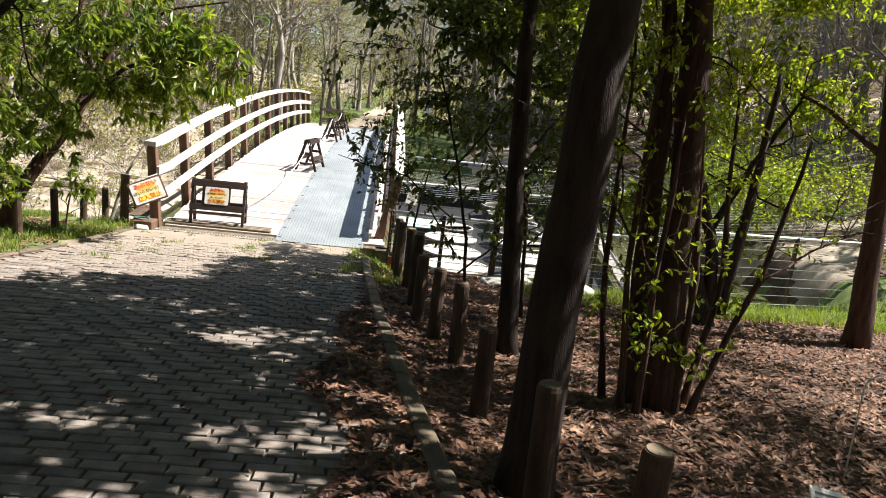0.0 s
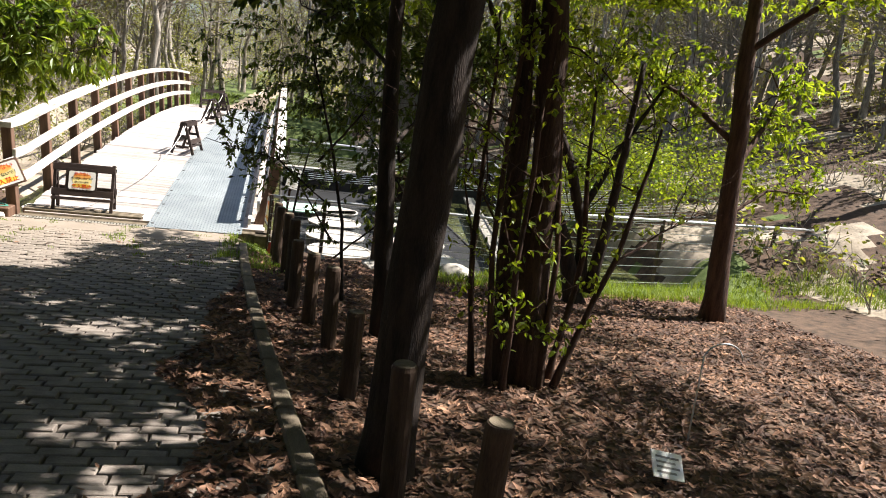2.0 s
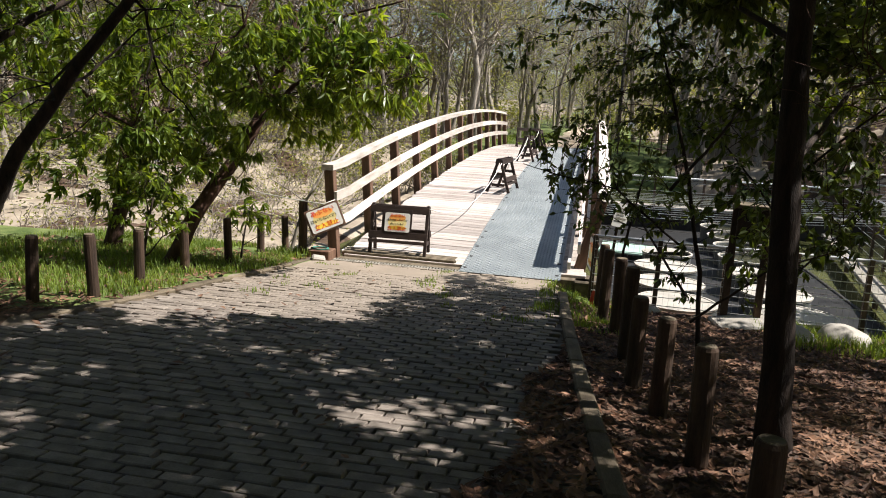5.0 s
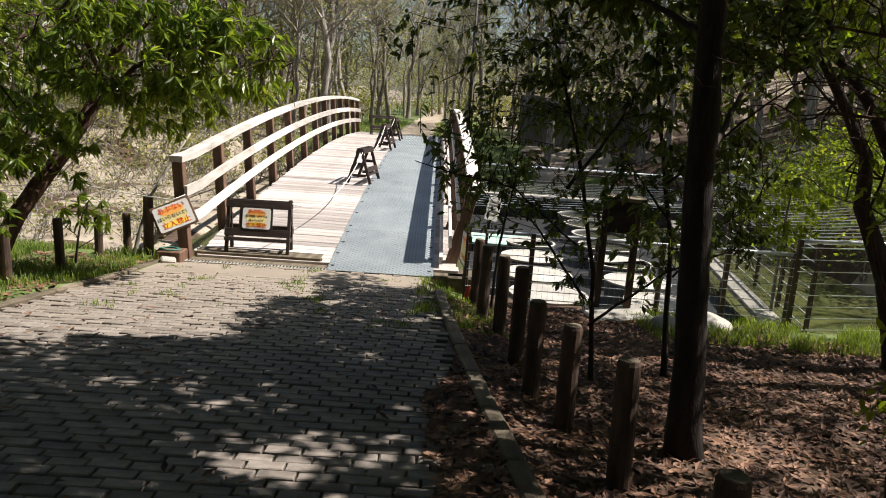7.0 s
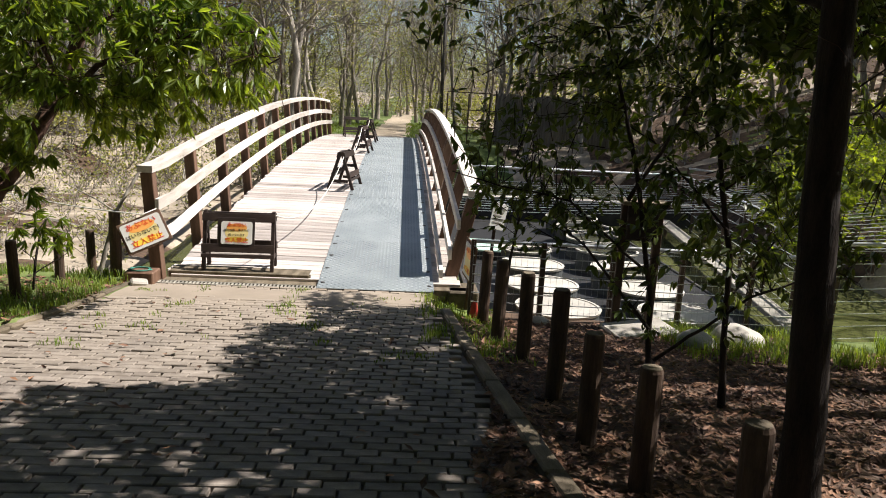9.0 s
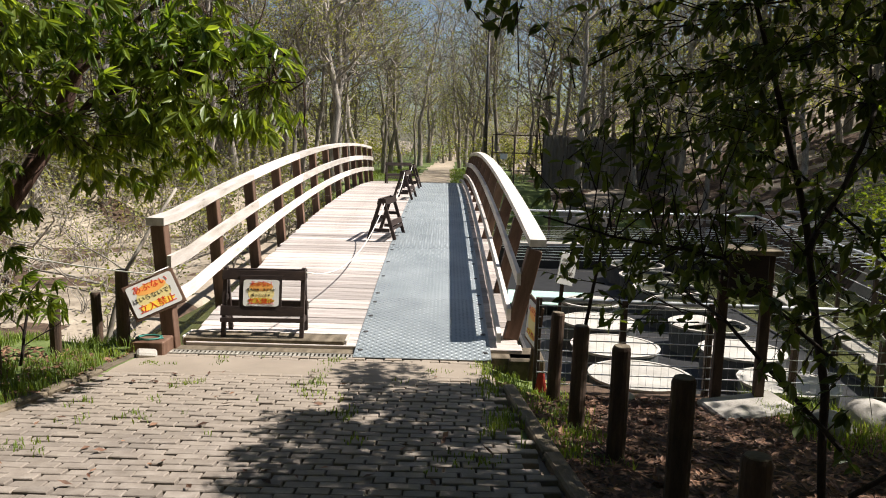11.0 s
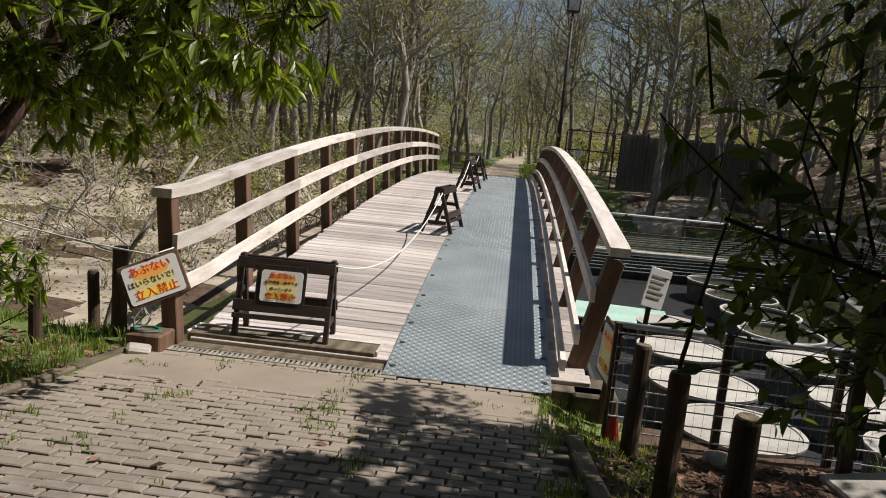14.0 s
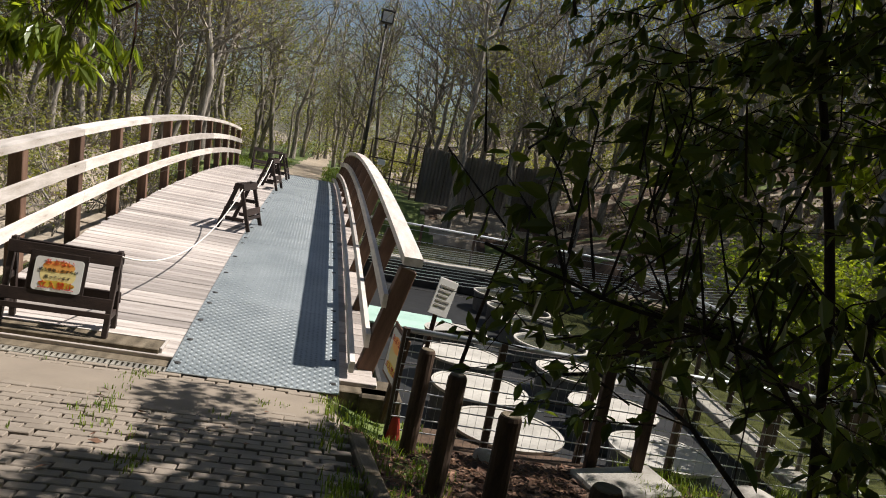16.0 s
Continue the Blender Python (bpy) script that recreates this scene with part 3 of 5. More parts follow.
# notice hung beside the near rail post
ls = thing("warning_notice", pose(-2.12, -0.02, 0.64, -18, -23, 20), "tilted framed notice, orange on white, hung by the rail post", "sign")
part("frame_board", boxed(-0.275, 0.275, -0.012, 0.012, -0.20, 0.20, 0.006), M["post"], ls, "dark board behind the notice")
notice(ls, 0.49, 0.35, (("あぶない", 0.095, 0.11, M["red"]), ("はいらないで！", 0.065, 0.0, M["ink"]), ("立入禁止", 0.10, -0.105, M["red"])), -0.020)

# sign stake by the right rail
rs = thing("stake_sign", pose(2.16, 0.0, ground_z(2.16, 0.0), -4, 4, 0), "pale weathered notice on a dark stake beside the bollards", "sign")
part("stake", boxed(-0.02, 0.02, -0.015, 0.015, -0.1, 1.25, 0.004), M["bollard"], rs)
part("sheet", boxed(-0.11, 0.11, -0.006, 0.006, -0.17, 0.17, 0.003), M["sign_white"], rs, "faded pale sheet", m=pose(0.03, -0.025, 1.27, 0, 8, 25))
for k in range(5):
    part("text_bar", boxed(-0.08, 0.08 - 0.02 * (k % 3), -0.0035, 0.0, -0.008, 0.008, 0), M["stone"], rs, m=pose(0.03, -0.025, 1.27, 0, 8, 25) @ pose(0, -0.0075, 0.1 - 0.045 * k))
ss = thing("side_notice", pose(1.93, -0.10, 0.46, 0, 12, -76), "orange notice on a dark board facing across the path", "sign")
part("frame_board", boxed(-0.2, 0.2, -0.01, 0.01, -0.26, 0.26, 0.005), M["post"], ss)
notice(ss, 0.33, 0.44, (("あぶない", 0.07, 0.13, M["red"]), ("立入禁止", 0.07, -0.13, M["red"])), -0.018)
part("stake", boxed(-0.025, 0.025, 0.012, 0.05, -0.68, 0.2, 0.004), M["bollard"], ss)
cone = thing("red_stake", pose(2.0, -0.3, ground_z(2.0, -0.3)), "faded red plastic base at a stake's foot", "marker")
bm = bmesh.new()
disc(bm, 0.07, 0.035, 0, 0.2, 14)
disc(bm, 0.09, 0.07, -0.03, 0.0, 14)
part("cone", bm, M["red_paint"], cone)

ws = thing("plant_label", pose(4.35, -9.0, ground_z(4.35, -9.0)), "small slanted white label on a short stake", "sign")
part("stake", boxed(-0.012, 0.012, -0.01, 0.01, -0.1, 0.09, 0.002), M["bark"], ws)
part("plate", boxed(-0.12, 0.12, -0.004, 0.004, -0.08, 0.08, 0.002), M["sign_white"], ws, "white plate", m=pose(0, 0, 0.13, -42, 14, 8))
for k in range(4):
    part("text_bar", boxed(-0.09, 0.09 - 0.03 * (k % 2), -0.006, -0.0045, -0.006, 0.006, 0), M["stone"], ws, m=pose(0, 0, 0.13, -42, 14, 8) @ pose(0, 0, 0.045 - 0.03 * k))

hx, hy = 5.0, -8.2
hoop = [(hx, hy, ground_z(hx, hy) - 0.05)] + [(hx + 0.16 * (1 - math.cos(a * 0.3)) - 0.02, hy, ground_z(hx, hy) + 0.62 + 0.14 * math.sin(a * 0.3)) for a in range(1, 11)]
tagged(tube("hoop_stake", hoop, 0.006, M["wire"], None, 6), "thin bent metal hoop stake in the litter", "stake")

# ---- pond enclosure: tubs, panels, fences, wires ----
TUBS = [(3.20, 0.30, 0.56, "w"), (3.20, 1.55, 0.55, "w"), (3.28, 2.92, 0.54, "w"), (3.42, 4.30, 0.47, "y"),
        (4.82, 0.20, 0.52, "w"), (4.82, 1.48, 0.52, "w"), (4.88, 2.90, 0.55, "y"), (5.0, 4.45, 0.58, "d"), (5.12, 5.75, 0.60, "d"), (5.2, 7.1, 0.62, "d"), (5.24, 8.55, 0.62, "d")]


def tub(x, y, r, k):
    kind = {"w": "round white tub with a pale flat lid standing in dark water", "y": "round tub half covered, murky yellow water inside", "d": "round dark tub with a thin bright rim, full of water"}[k]
    t = thing("tub", pose(x, y, -0.2), kind, "tub", "round tubs in the pond")
    bm = bmesh.new()
    disc(bm, r * 0.93, r, -0.80, 0.0, 36)
    disc(bm, r - 0.02, r * 0.92, 0.0, -0.3, 36)
    bmesh.ops.recalc_face_normals(bm, faces=bm.faces)
    part("wall", bm, M["tub_side"], t)
    bm = bmesh.new()
    a = disc(bm, r + 0.012, r + 0.02, -0.02, 0.012, 36)
    b = disc(bm, r - 0.022, r - 0.022, -0.02, 0.014, 36)
    for q, w in zip(a, b):
        for i in range(36):
            bm.faces.new((q[i], q[(i + 1) % 36], w[(i + 1) % 36], w[i]))
    part("rim", bm, M["white_tub"], t, "bright rim")
    bm = bmesh.new()
    c = bm.verts.new((0, 0, 0.012 if k == "w" else -0.06))
    ring = [bm.verts.new(((r - 0.024) * math.cos(2 * math.pi * i / 36), (r - 0.024) * math.sin(2 * math.pi * i / 36), 0.004 if k == "w" else -0.06)) for i in range(36)]
    for i in range(36):
        bm.faces.new((c, ring[i], ring[(i + 1) % 36]))
    if k == "w":
        part("lid", bm, M["white_tub"], t, "pale flat lid")
    else:
        part("water_surface", bm, M["tub_water"], t, "still water")
    if k == "y":
        bm = bmesh.new()
        ang = [math.pi * 0.15 + math.pi * i / 18 for i in range(19)]
        lo = [bm.verts.new(((r - 0.026) * math.cos(a), (r - 0.026) * math.sin(a), 0.006)) for a in ang]
        f = bm.faces.new(lo)
        e = bmesh.ops.extrude_face_region(bm, geom=[f])
        bmesh.ops.translate(bm, verts=[v for v in e["geom"] if isinstance(v, bmesh.types.BMVert)], vec=(0, 0, 0.01))
        part("half_lid", bm, M["white_tub"], t, "pale half lid")


for q in TUBS:
    tub(*q)
# Black sheet over the stream water stands in for the pond's dark water.
pond = thing("pond_liner", pose(4.4, 5.2, -0.63), "flat black surface in place of dark pond water", "liner")
bm = bmesh.new()
box(bm, -2.2, 2.0, -5.0, 7.5, -0.03, 0.03)
part("sheet", bm, M["ink"], pond, "flat black sheet")
for x0, x1, y0, y1 in ((-2.26, -2.2, -5.06, 7.56), (2.0, 2.06, -5.06, 7.56), (-2.2, 2.0, -5.06, -5.0), (-2.2, 2.0, 7.5, 7.56)):
    part("hem", boxed(x0, x1, y0, y1, -0.04, 0.06, 0.01), M["dark_metal"], pond, "strip added around the black sheet")
for yy in (-1.6, 1.6, 4.6):
    part("seam", boxed(-2.19, 1.99, yy - 0.03, yy + 0.03, 0.026, 0.04, 0.004), M["dark_metal"], pond, "strip added across the black sheet")
gp = thing("floating_panel", pose(2.65, 5.6, -0.42, 0, 0, -6), "pale green flat panel lying over the pond edge", "panel")
part("board", boxed(-0.5, 1.0, -0.6, 0.6, -0.02, 0.02, 0.01), M["green_sheet"], gp)
for x in (-0.35, 0.85):
    for yy in (-0.5, 0.5):
        part("leg", boxed(x - 0.03, x + 0.03, yy - 0.03, yy + 0.03, -0.62, -0.02, 0.004), M["iron"], gp)
wall = thing("pond_wall", pose(0, 0, 0), "low dark retaining wall at the pond's far end", "wall")
part("wall_block", boxed(2.2, 9.0, 10.2, 10.5, -1.2, -0.05, 0.02), M["dark_metal"], wall)
part("coping", boxed(2.15, 9.05, 10.15, 10.55, -0.05, 0.02, 0.01), M["stone"], wall)
side = thing("pond_boardwalk", pose(6.95, 3.9, 0.0, 0, 0, -9), "narrow grey grated walkway along the pond", "walkway")
part("grating", boxed(-0.16, 0.16, -4.6, 5.4, -0.34, -0.26, 0.01), M["grid"], side)
for yy in (-4.2, -1.0, 2.2, 5.0):
    part("leg", boxed(-0.04, 0.04, yy - 0.04, yy + 0.04, -1.2, -0.34, 0.005), M["iron"], side)


def fence(name, a, b, n, h, wires, label, rail=True, mesh_step=0.0, sink=0.0):
    """Iron posts with a top rail and level wires, from a to b on the ground."""
    f = thing(name, pose(0, 0, 0), label, "fence", "pond fences")
    a, b = Vector((*a, 0)), Vector((*b, 0))
    foot = []
    for i in range(n + 1):
        p = a.lerp(b, i / n)
        p.z = ground_z(p.x, p.y) - sink
        foot.append(p)
    tops = [Vector((p.x, p.y, h)) for p in foot]
    pm = [boxed(-0.03, 0.03, -0.03, 0.03, -0.2, t.z - p.z + 0.02, 0.004) for p, t in zip(foot, tops)]
    for p, m in zip(foot, pm):
        part("post", m, M["iron"], f, m=pose(p.x, p.y, p.z))
    if rail:
        tube("top_rail", tops, 0.026, M["wire"], f, 8, "bright galvanised rail")
    low = min(p.z for p in foot) + 0.1
    for k in range(wires):
        z = low + (h - low) * (k + 0.5) / wires
        tube("wire", [(t.x, t.y - 0.034, z) for t in tops], 0.0065, M["wire"], f, 4)
    if mesh_step:
        ln = (b - a).length
        parts = []
        k = 0.0
        while k < ln:
            p = a.lerp(b, k / ln)
            z = max(ground_z(p.x, p.y), low - 0.1)
            parts.append(tube_data([(p.x, p.y - 0.036, z), (p.x, p.y - 0.036, h)], [0.0016, 0.0016], 3, False))
            k += mesh_step
        v, q = merge(parts)
        tagged(part("mesh_wire", raw("mesh_wire", v, q, M["wire"]), None, f, "fine upright mesh wires"), kind="stuff")
    return f


fence("pond_fence", (1.95, -0.28), (6.3, -0.50), 5, 0.76, 8, "iron-post fence with galvanised rail and wire mesh before the tubs", True, 0.075)
fence("pond_fence", (6.35, -0.50), (13.5, 0.85), 5, 0.95, 10, "wire fence with thin iron posts along the grass bank", True)
fence("pond_fence", (7.2, 0.6), (8.9, 11.0), 7, 0.75, 9, "wire fence running back along the pond side", True)
fence("pond_fence", (2.3, 10.9), (8.9, 11.0), 5, 0.75, 7, "wire fence across the pond's far end", True)
fence("pond_fence", (9.0, 11.0), (13.6, 3.0), 5, 0.95, 7, "far wire fence on the dry slope", True)
net = thing("overhead_wires", pose(0, 0, 0), "many parallel thin wires strung level above the pond", "wires")
for i in range(30):
    y0 = 1.0 + 0.36 * i
    tube("wire", sag((7.05 + 0.13 * i * 0.36, y0 * 0.92, 0.62), (11.3, y0 + 0.6, 0.85), 0.05, 6), 0.008, M["wire"], net, 4)
for i in range(14):
    y0 = 5.5 + 0.38 * i
    tube("wire", sag((2.15, y0, 0.30), (8.0, y0 + 0.5, 0.45), 0.06, 6), 0.008, M["wire"], net, 4)

# covered control box on a stand by the fence
st = thing("covered_stand", pose(3.85, -0.72, ground_z(3.85, -0.72), 0, 0, -8), "dark stained post and box stand under a small pale board roof", "stand")
zt = 1.36 - ground_z(3.85, -0.72)
part("roof_board", boxed(-0.24, 0.30, -0.18, 0.2, zt, zt + 0.05, 0.008), M["kerb"], st, "weathered pale roof board")
part("box_body", boxed(-0.16, 0.2, -0.1, 0.12, zt - 0.42, zt, 0.01), M["black_wood"], st)
for x in (-0.18, 0.22):
    part("leg", boxed(x - 0.045, x + 0.045, -0.05, 0.05, -0.15, zt, 0.006), M["bollard"], st)
slab = thing("concrete_slab", pose(3.9, -0.95, ground_z(3.9, -0.95), 3, -4, 12), "low grey concrete slab half buried in litter", "slab")
part("block", boxed(-0.4, 0.4, -0.25, 0.25, -0.1, 0.08, 0.02), M["stone"], slab)


def rock(x, y, r, label):
    bm = bmesh.new()
    bmesh.ops.create_icosphere(bm, subdivisions=3, radius=r)
    for v in bm.verts:
        v.co *= 1 + 0.25 * noise.noise(v.co * 3.1 / r * 0.3 + Vector((x, y, 0)))
        v.co.z *= 0.55
    for f in bm.faces:
        f.smooth = True
    tagged(part("rock", bm, M["stone"], None, "", pose(x, y, ground_z(x, y) + r * 0.25)), label, "rock")


rock(4.35, -1.55, 0.22, "pale grey boulder in the leaf litter")
rock(5.0, -1.15, 0.30, "flat grey boulder beside the pond")
rock(2.75, -0.7, 0.12, "small pale stone by the bollards")

# ---- far side: sheet fence, lamp ----
hut = thing("sheet_fence", pose(0, 0, 0), "dull grey corrugated sheet fence beyond the pond", "fence")
for i in range(6):
    bm = bmesh.new()
    x0, y0 = 5.1 + 1.05 * i, 24.0 + 0.12 * i
    prev = None
    for k in range(29):
        x = x0 + 1.03 * k / 28
        yy = y0 + 0.02 * math.sin(k * math.pi / 2) + 0.10 * k / 28
        cur = (bm.verts.new((x, yy, 0.45)), bm.verts.new((x, yy, 2.9 - 0.06 * (i % 2))))
        if prev:
            bm.faces.new((prev[0], cur[0], cur[1], prev[1]))
        prev = cur
    bmesh.ops.solidify(bm, geom=bm.faces[:], thickness=0.008)
    part("sheet", bm, M["panel"], hut)
    part("post", boxed(x0 - 0.03, x0 + 0.03, y0 + 0.04, y0 + 0.10, 0.3, 3.0, 0.004), M["iron"], hut)
for i in range(3):
    tube("rail", [(2.9, 23.6, 2.85 - 0.75 * i), (5.1, 24.0, 2.85 - 0.75 * i)], 0.025, M["iron"], hut)
for x in (2.9, 3.85, 4.8):
    yy = 23.6 + (x - 2.9) * 0.143
    part("post", boxed(x - 0.03, x + 0.03, yy - 0.03, yy + 0.03, 0.3, 2.8, 0.004), M["iron"], hut)
nt = thing("far_notice", pose(3.4, 23.6, 1.95), "small white notice on the far fence", "sign")
part("sheet", boxed(-0.15, 0.15, -0.01, 0.01, -0.12, 0.12, 0.004), M["sign_white"], nt)

lamp = thing("street_lamp", pose(3.16, 34, ground_z(3.16, 34)), "tall dark lamp post with a square lantern head", "lamp")
hz = 9.1 - ground_z(3.16, 34)
v, f = tube_data([(0, 0, 0), (0, 0, 3), (0, 0, hz)], [0.11, 0.10, 0.07], 10)
part("pole", raw("pole", v, f, M["dark_metal"], True), None, lamp)
part("base", boxed(-0.16, 0.16, -0.16, 0.16, 0, 0.3, 0.02), M["dark_metal"], lamp)
bm = bmesh.new()
box(bm, -0.30, 0.30, -0.30, 0.30, 0.0, 0.52)
for v in bm.verts:
    if v.co.z < 0.1:
        v.co.x *= 0.86
        v.co.y *= 0.86
g = part("lantern_glass", bm, M["glass"], lamp, "pale frosted lantern", m=pose(0, 0, hz + 0.08))
part("lantern_cap", boxed(-0.37, 0.37, -0.37, 0.37, 0.6, 0.70, 0.02), M["dark_metal"], lamp, m=pose(0, 0, hz))
part("lantern_foot", boxed(-0.30, 0.30, -0.30, 0.30, 0.0, 0.07, 0.02), M["dark_metal"], lamp, m=pose(0, 0, hz))
for sx in (-1, 1):
    for sy in (-1, 1):
        part("lantern_bar", boxed(-0.03, 0.03, -0.03, 0.03, 0.05, 0.62, 0.004), M["dark_metal"], lamp, m=pose(0.3 * sx, 0.3 * sy, hz))

# ---- trees ----


def leaf_mesh(name, pos, d, size, aspect, material, rng, cup=0.3):
    """Single folded leaves at the given points, growing along d."""
    count = len(pos)
    d = d / np.linalg.norm(d, axis=1)[:, None]
    n = rng.normal(0, 0.7, (count, 3))
    n[:, 2] += 1.0
    s = np.cross(d, n)
    s /= np.linalg.norm(s, axis=1)[:, None] + 1e-9
    u = np.cross(s, d)
    ln = size * rng.uniform(0.6, 1.3, (count, 1))
    w = ln * aspect
    tip = pos + d * ln - u * ln * 0.15
    m1, m2 = pos + d * ln * 0.33, pos + d * ln * 0.66 - u * ln * 0.05
    verts = np.stack([pos, m1 + s * w + u * w * cup, m2 + s * w * 0.85 + u * w * cup, tip, m2 - s * w * 0.85 + u * w * cup, m1 - s * w + u * w * cup], 1).reshape(-1, 3)
    o = np.arange(count)[:, None] * 6
    faces = np.concatenate([o + np.array([[0, 1, 2, 3]]), o + np.array([[0, 3, 4, 5]])], 0)
    return raw(name, verts.tolist(), faces.tolist(), material)


def leaf_cloud(name, centres, count, size, aspect, material, seed, spread, droop=0.0):
    rng = np.random.RandomState(seed)
    c = np.array(centres, float)
    pos = c[rng.randint(0, len(c), count)] + rng.normal(0, 1, (count, 3)) * spread * np.array([1, 1, 0.75])
    d = rng.normal(0, 1, (count, 3))
    d[:, 2] = d[:, 2] * 0.45 - droop
    return leaf_mesh(name, pos, d, size, aspect, material, rng)


def shades_lit_patch(p):
    """Whether a leaf here would shade the bridge or the approach patch meant to stay sunlit."""
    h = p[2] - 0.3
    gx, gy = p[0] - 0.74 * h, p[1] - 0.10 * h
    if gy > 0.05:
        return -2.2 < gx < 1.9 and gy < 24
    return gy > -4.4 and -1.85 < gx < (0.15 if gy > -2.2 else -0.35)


def sprays(name_seed, blobs, skeleton, leaf, per, size, aspect, droop, twig_r=0.0024, whorl=False):
    """Twigs out to points in the given ellipsoids, and the leaves along them."""
    rng = np.random.RandomState(name_seed)
    sk = np.array([tuple(p) for p in skeleton])
    twigs, lp, ld = [], [], []
    for cx, cy, cz, rx, ry, rz, n in blobs:
        for _ in range(n):
            q = rng.normal(0, 1, 3)
            q *= rng.uniform(0.25, 1.0) ** 0.45 / np.linalg.norm(q)
            p = np.array([cx, cy, cz]) + q * (rx, ry, rz)
            # Sprays are left out where their shadow would reach the sunlit patch.
            if (p[2] > 1.2 and shades_lit_patch(p)) or noise.noise(Vector(p * 1.3)) < -0.22:
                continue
            near = sk[np.argmin(((sk - p) ** 2).sum(1))]
            if np.linalg.norm(near - p) > 0.5:
                near = p + (near - p) * 0.5 / np.linalg.norm(near - p) * rng.uniform(0.5, 1)
            mid = (near + p) / 2 + rng.normal(0, 0.06, 3) + np.array([0, 0, 0.05])
            twigs.append(tube_data([near, mid, p], [twig_r * 1.6, twig_r, twig_r * 0.5], 3, False))
            ax = p - mid
            ax /= np.linalg.norm(ax) + 1e-9
            for k in range(per):
                t = 1.0 - (0.12 if whorl else 1.7) * rng.uniform(0, 1)
                out = rng.normal(0, 1, 3)
                out -= ax * out.dot(ax)
                out /= np.linalg.norm(out) + 1e-9
                lp.append(mid + (p - mid) * t if t > 0 else mid + (near - mid) * -t)
                ld.append(out * (1.0 if whorl else 0.9) + ax * 0.55 - np.array([0, 0, droop * rng.uniform(0.5, 1.4)]))
    return twigs, leaf_mesh("crown", np.array(lp), np.array(ld), size, aspect, leaf, rng)


def bend(a, b, rng, n=6, wob=0.06):
    a, b = Vector(a), Vector(b)
    ln = (b - a).length
    off = Vector((0, 0, 0))
    out = []
    for i in range(n + 1):
        t = i / n
        if 0 < i < n:
            off += Vector([rng.uniform(-1, 1) for _ in range(3)]) * wob * ln / n
        out.append(a.lerp(b, t) + off * math.sin(math.pi * t) * 1.6)
    return out


def grow(parts, a, d, ln, r, depth, rng, tips, seg=5, up=0.15, split=3, shrink=0.62):
    """A limb with side shoots, added to parts; the ends of the last shoots go to tips."""
    b = Vector(a) + Vector(d).normalized() * ln
    pts = bend(a, b, rng, 4 if depth > 0 else 3, 0.35)
    parts.append(tube_data(pts, [r + (r * 0.5 - r) * i / (len(pts) - 1) for i in range(len(pts))], seg if depth > 1 else max(3, seg - 2), False))
    if depth == 0:
        tips.append(pts[-1])
        tips.append(pts[-2])
        return
    for k in range(split):
        t = rng.uniform(0.35, 1.0) if k else 1.0
        p = pts[min(len(pts) - 1, max(1, int(t * (len(pts) - 1))))]
        dd = Vector(d).normalized() + Vector([rng.uniform(-0.9, 0.9) for _ in range(3)])
        dd.z += up
        grow(parts, p, dd, ln * shrink * rng.uniform(0.75, 1.2), r * 0.5, depth - 1, rng, tips, seg, up, split, shrink)


def tree(name, trunk, radii, limbs, label, bark, blobs=(), leaf=None, per=9, size=0.09, aspect=0.2, seed=1, droop=0.3, whorl=False, seg=10, category="tree", depth=2):
    """trunk: its line; limbs: a line with its first radius, or (fraction up the trunk, direction, length, radius); blobs: the crown's masses."""
    rng = random.Random(seed)
    base = Vector(trunk[0])
    base.z = ground_z(base.x, base.y)
    t = thing(name, Matrix.Translation(base), label, category)
    line = [Vector(p) - base for p in trunk]
    line[0].z = -0.15
    fine = []
    for a, b in zip(line, line[1:]):
        fine += bend(a, b, rng, 4, 0.03)[:-1]
    fine.append(line[-1])
    n = len(fine) - 1
    rr = [float(np.interp(i / n, np.linspace(0, 1, len(radii)), radii)) * rng.uniform(0.94, 1.06) for i in range(n + 1)]
    rr[0] *= 1.4
    rr[1] *= 1.1
    v, f = tube_data(fine, rr, seg, True)
    part("trunk", raw("trunk", v, f, bark, True), None, t)
    parts, skeleton, tips = [], list(fine[len(fine) // 4:]), []
    for limb in limbs:
        if len(limb) == 2:
            pts = [Vector(p) - base for p in limb[0]]
            fl = []
            for a, b in zip(pts, pts[1:]):
                fl += bend(a, b, rng, 8, 0.05)[:-1]
            fl.append(pts[-1])
            v, f = tube_data(fl, [limb[1] * (1 - 0.65 * i / (len(fl) - 1)) for i in range(len(fl))], 8, True)
            part("limb", raw("limb", v, f, bark, True), None, t)
            skeleton += fl
            for k in range(3 if limb[1] > 0.03 else 0):
                grow(parts, fl[rng.randint(len(fl) // 2, len(fl) - 1)], [rng.uniform(-1, 1) for _ in range(3)], 0.7, 0.016, 1, rng, tips, 5)
        else:
            frac, d, ln, r = limb
            grow(parts, fine[min(n, max(0, int(frac * n)))], d, ln, r, depth, rng, tips)
    skeleton += tips
    mesh = None
    if blobs:
        local = [(b[0] - base.x, b[1] - base.y, b[2] - base.z, *b[3:]) for b in blobs]
        world = [(p + base) for p in skeleton]
        tw, mesh = sprays(seed, blobs, world, leaf, per, size, aspect, droop, whorl=whorl)
        parts += [([(a - base.x, b - base.y, c - base.z) for a, b, c in v], f) for v, f in tw]
        mesh.transform(Matrix.Translation(-base))
    if parts:
        v, f = merge(parts)
        tagged(part("twigwork", raw("twigwork", v, f, bark, False), None, t), kind="stuff")
    if mesh:
        part("crown", mesh, None, t, "crown of many single leaves")
    return t


def Z(x, y, up):
    return (x, y, ground_z(x, y) + up)


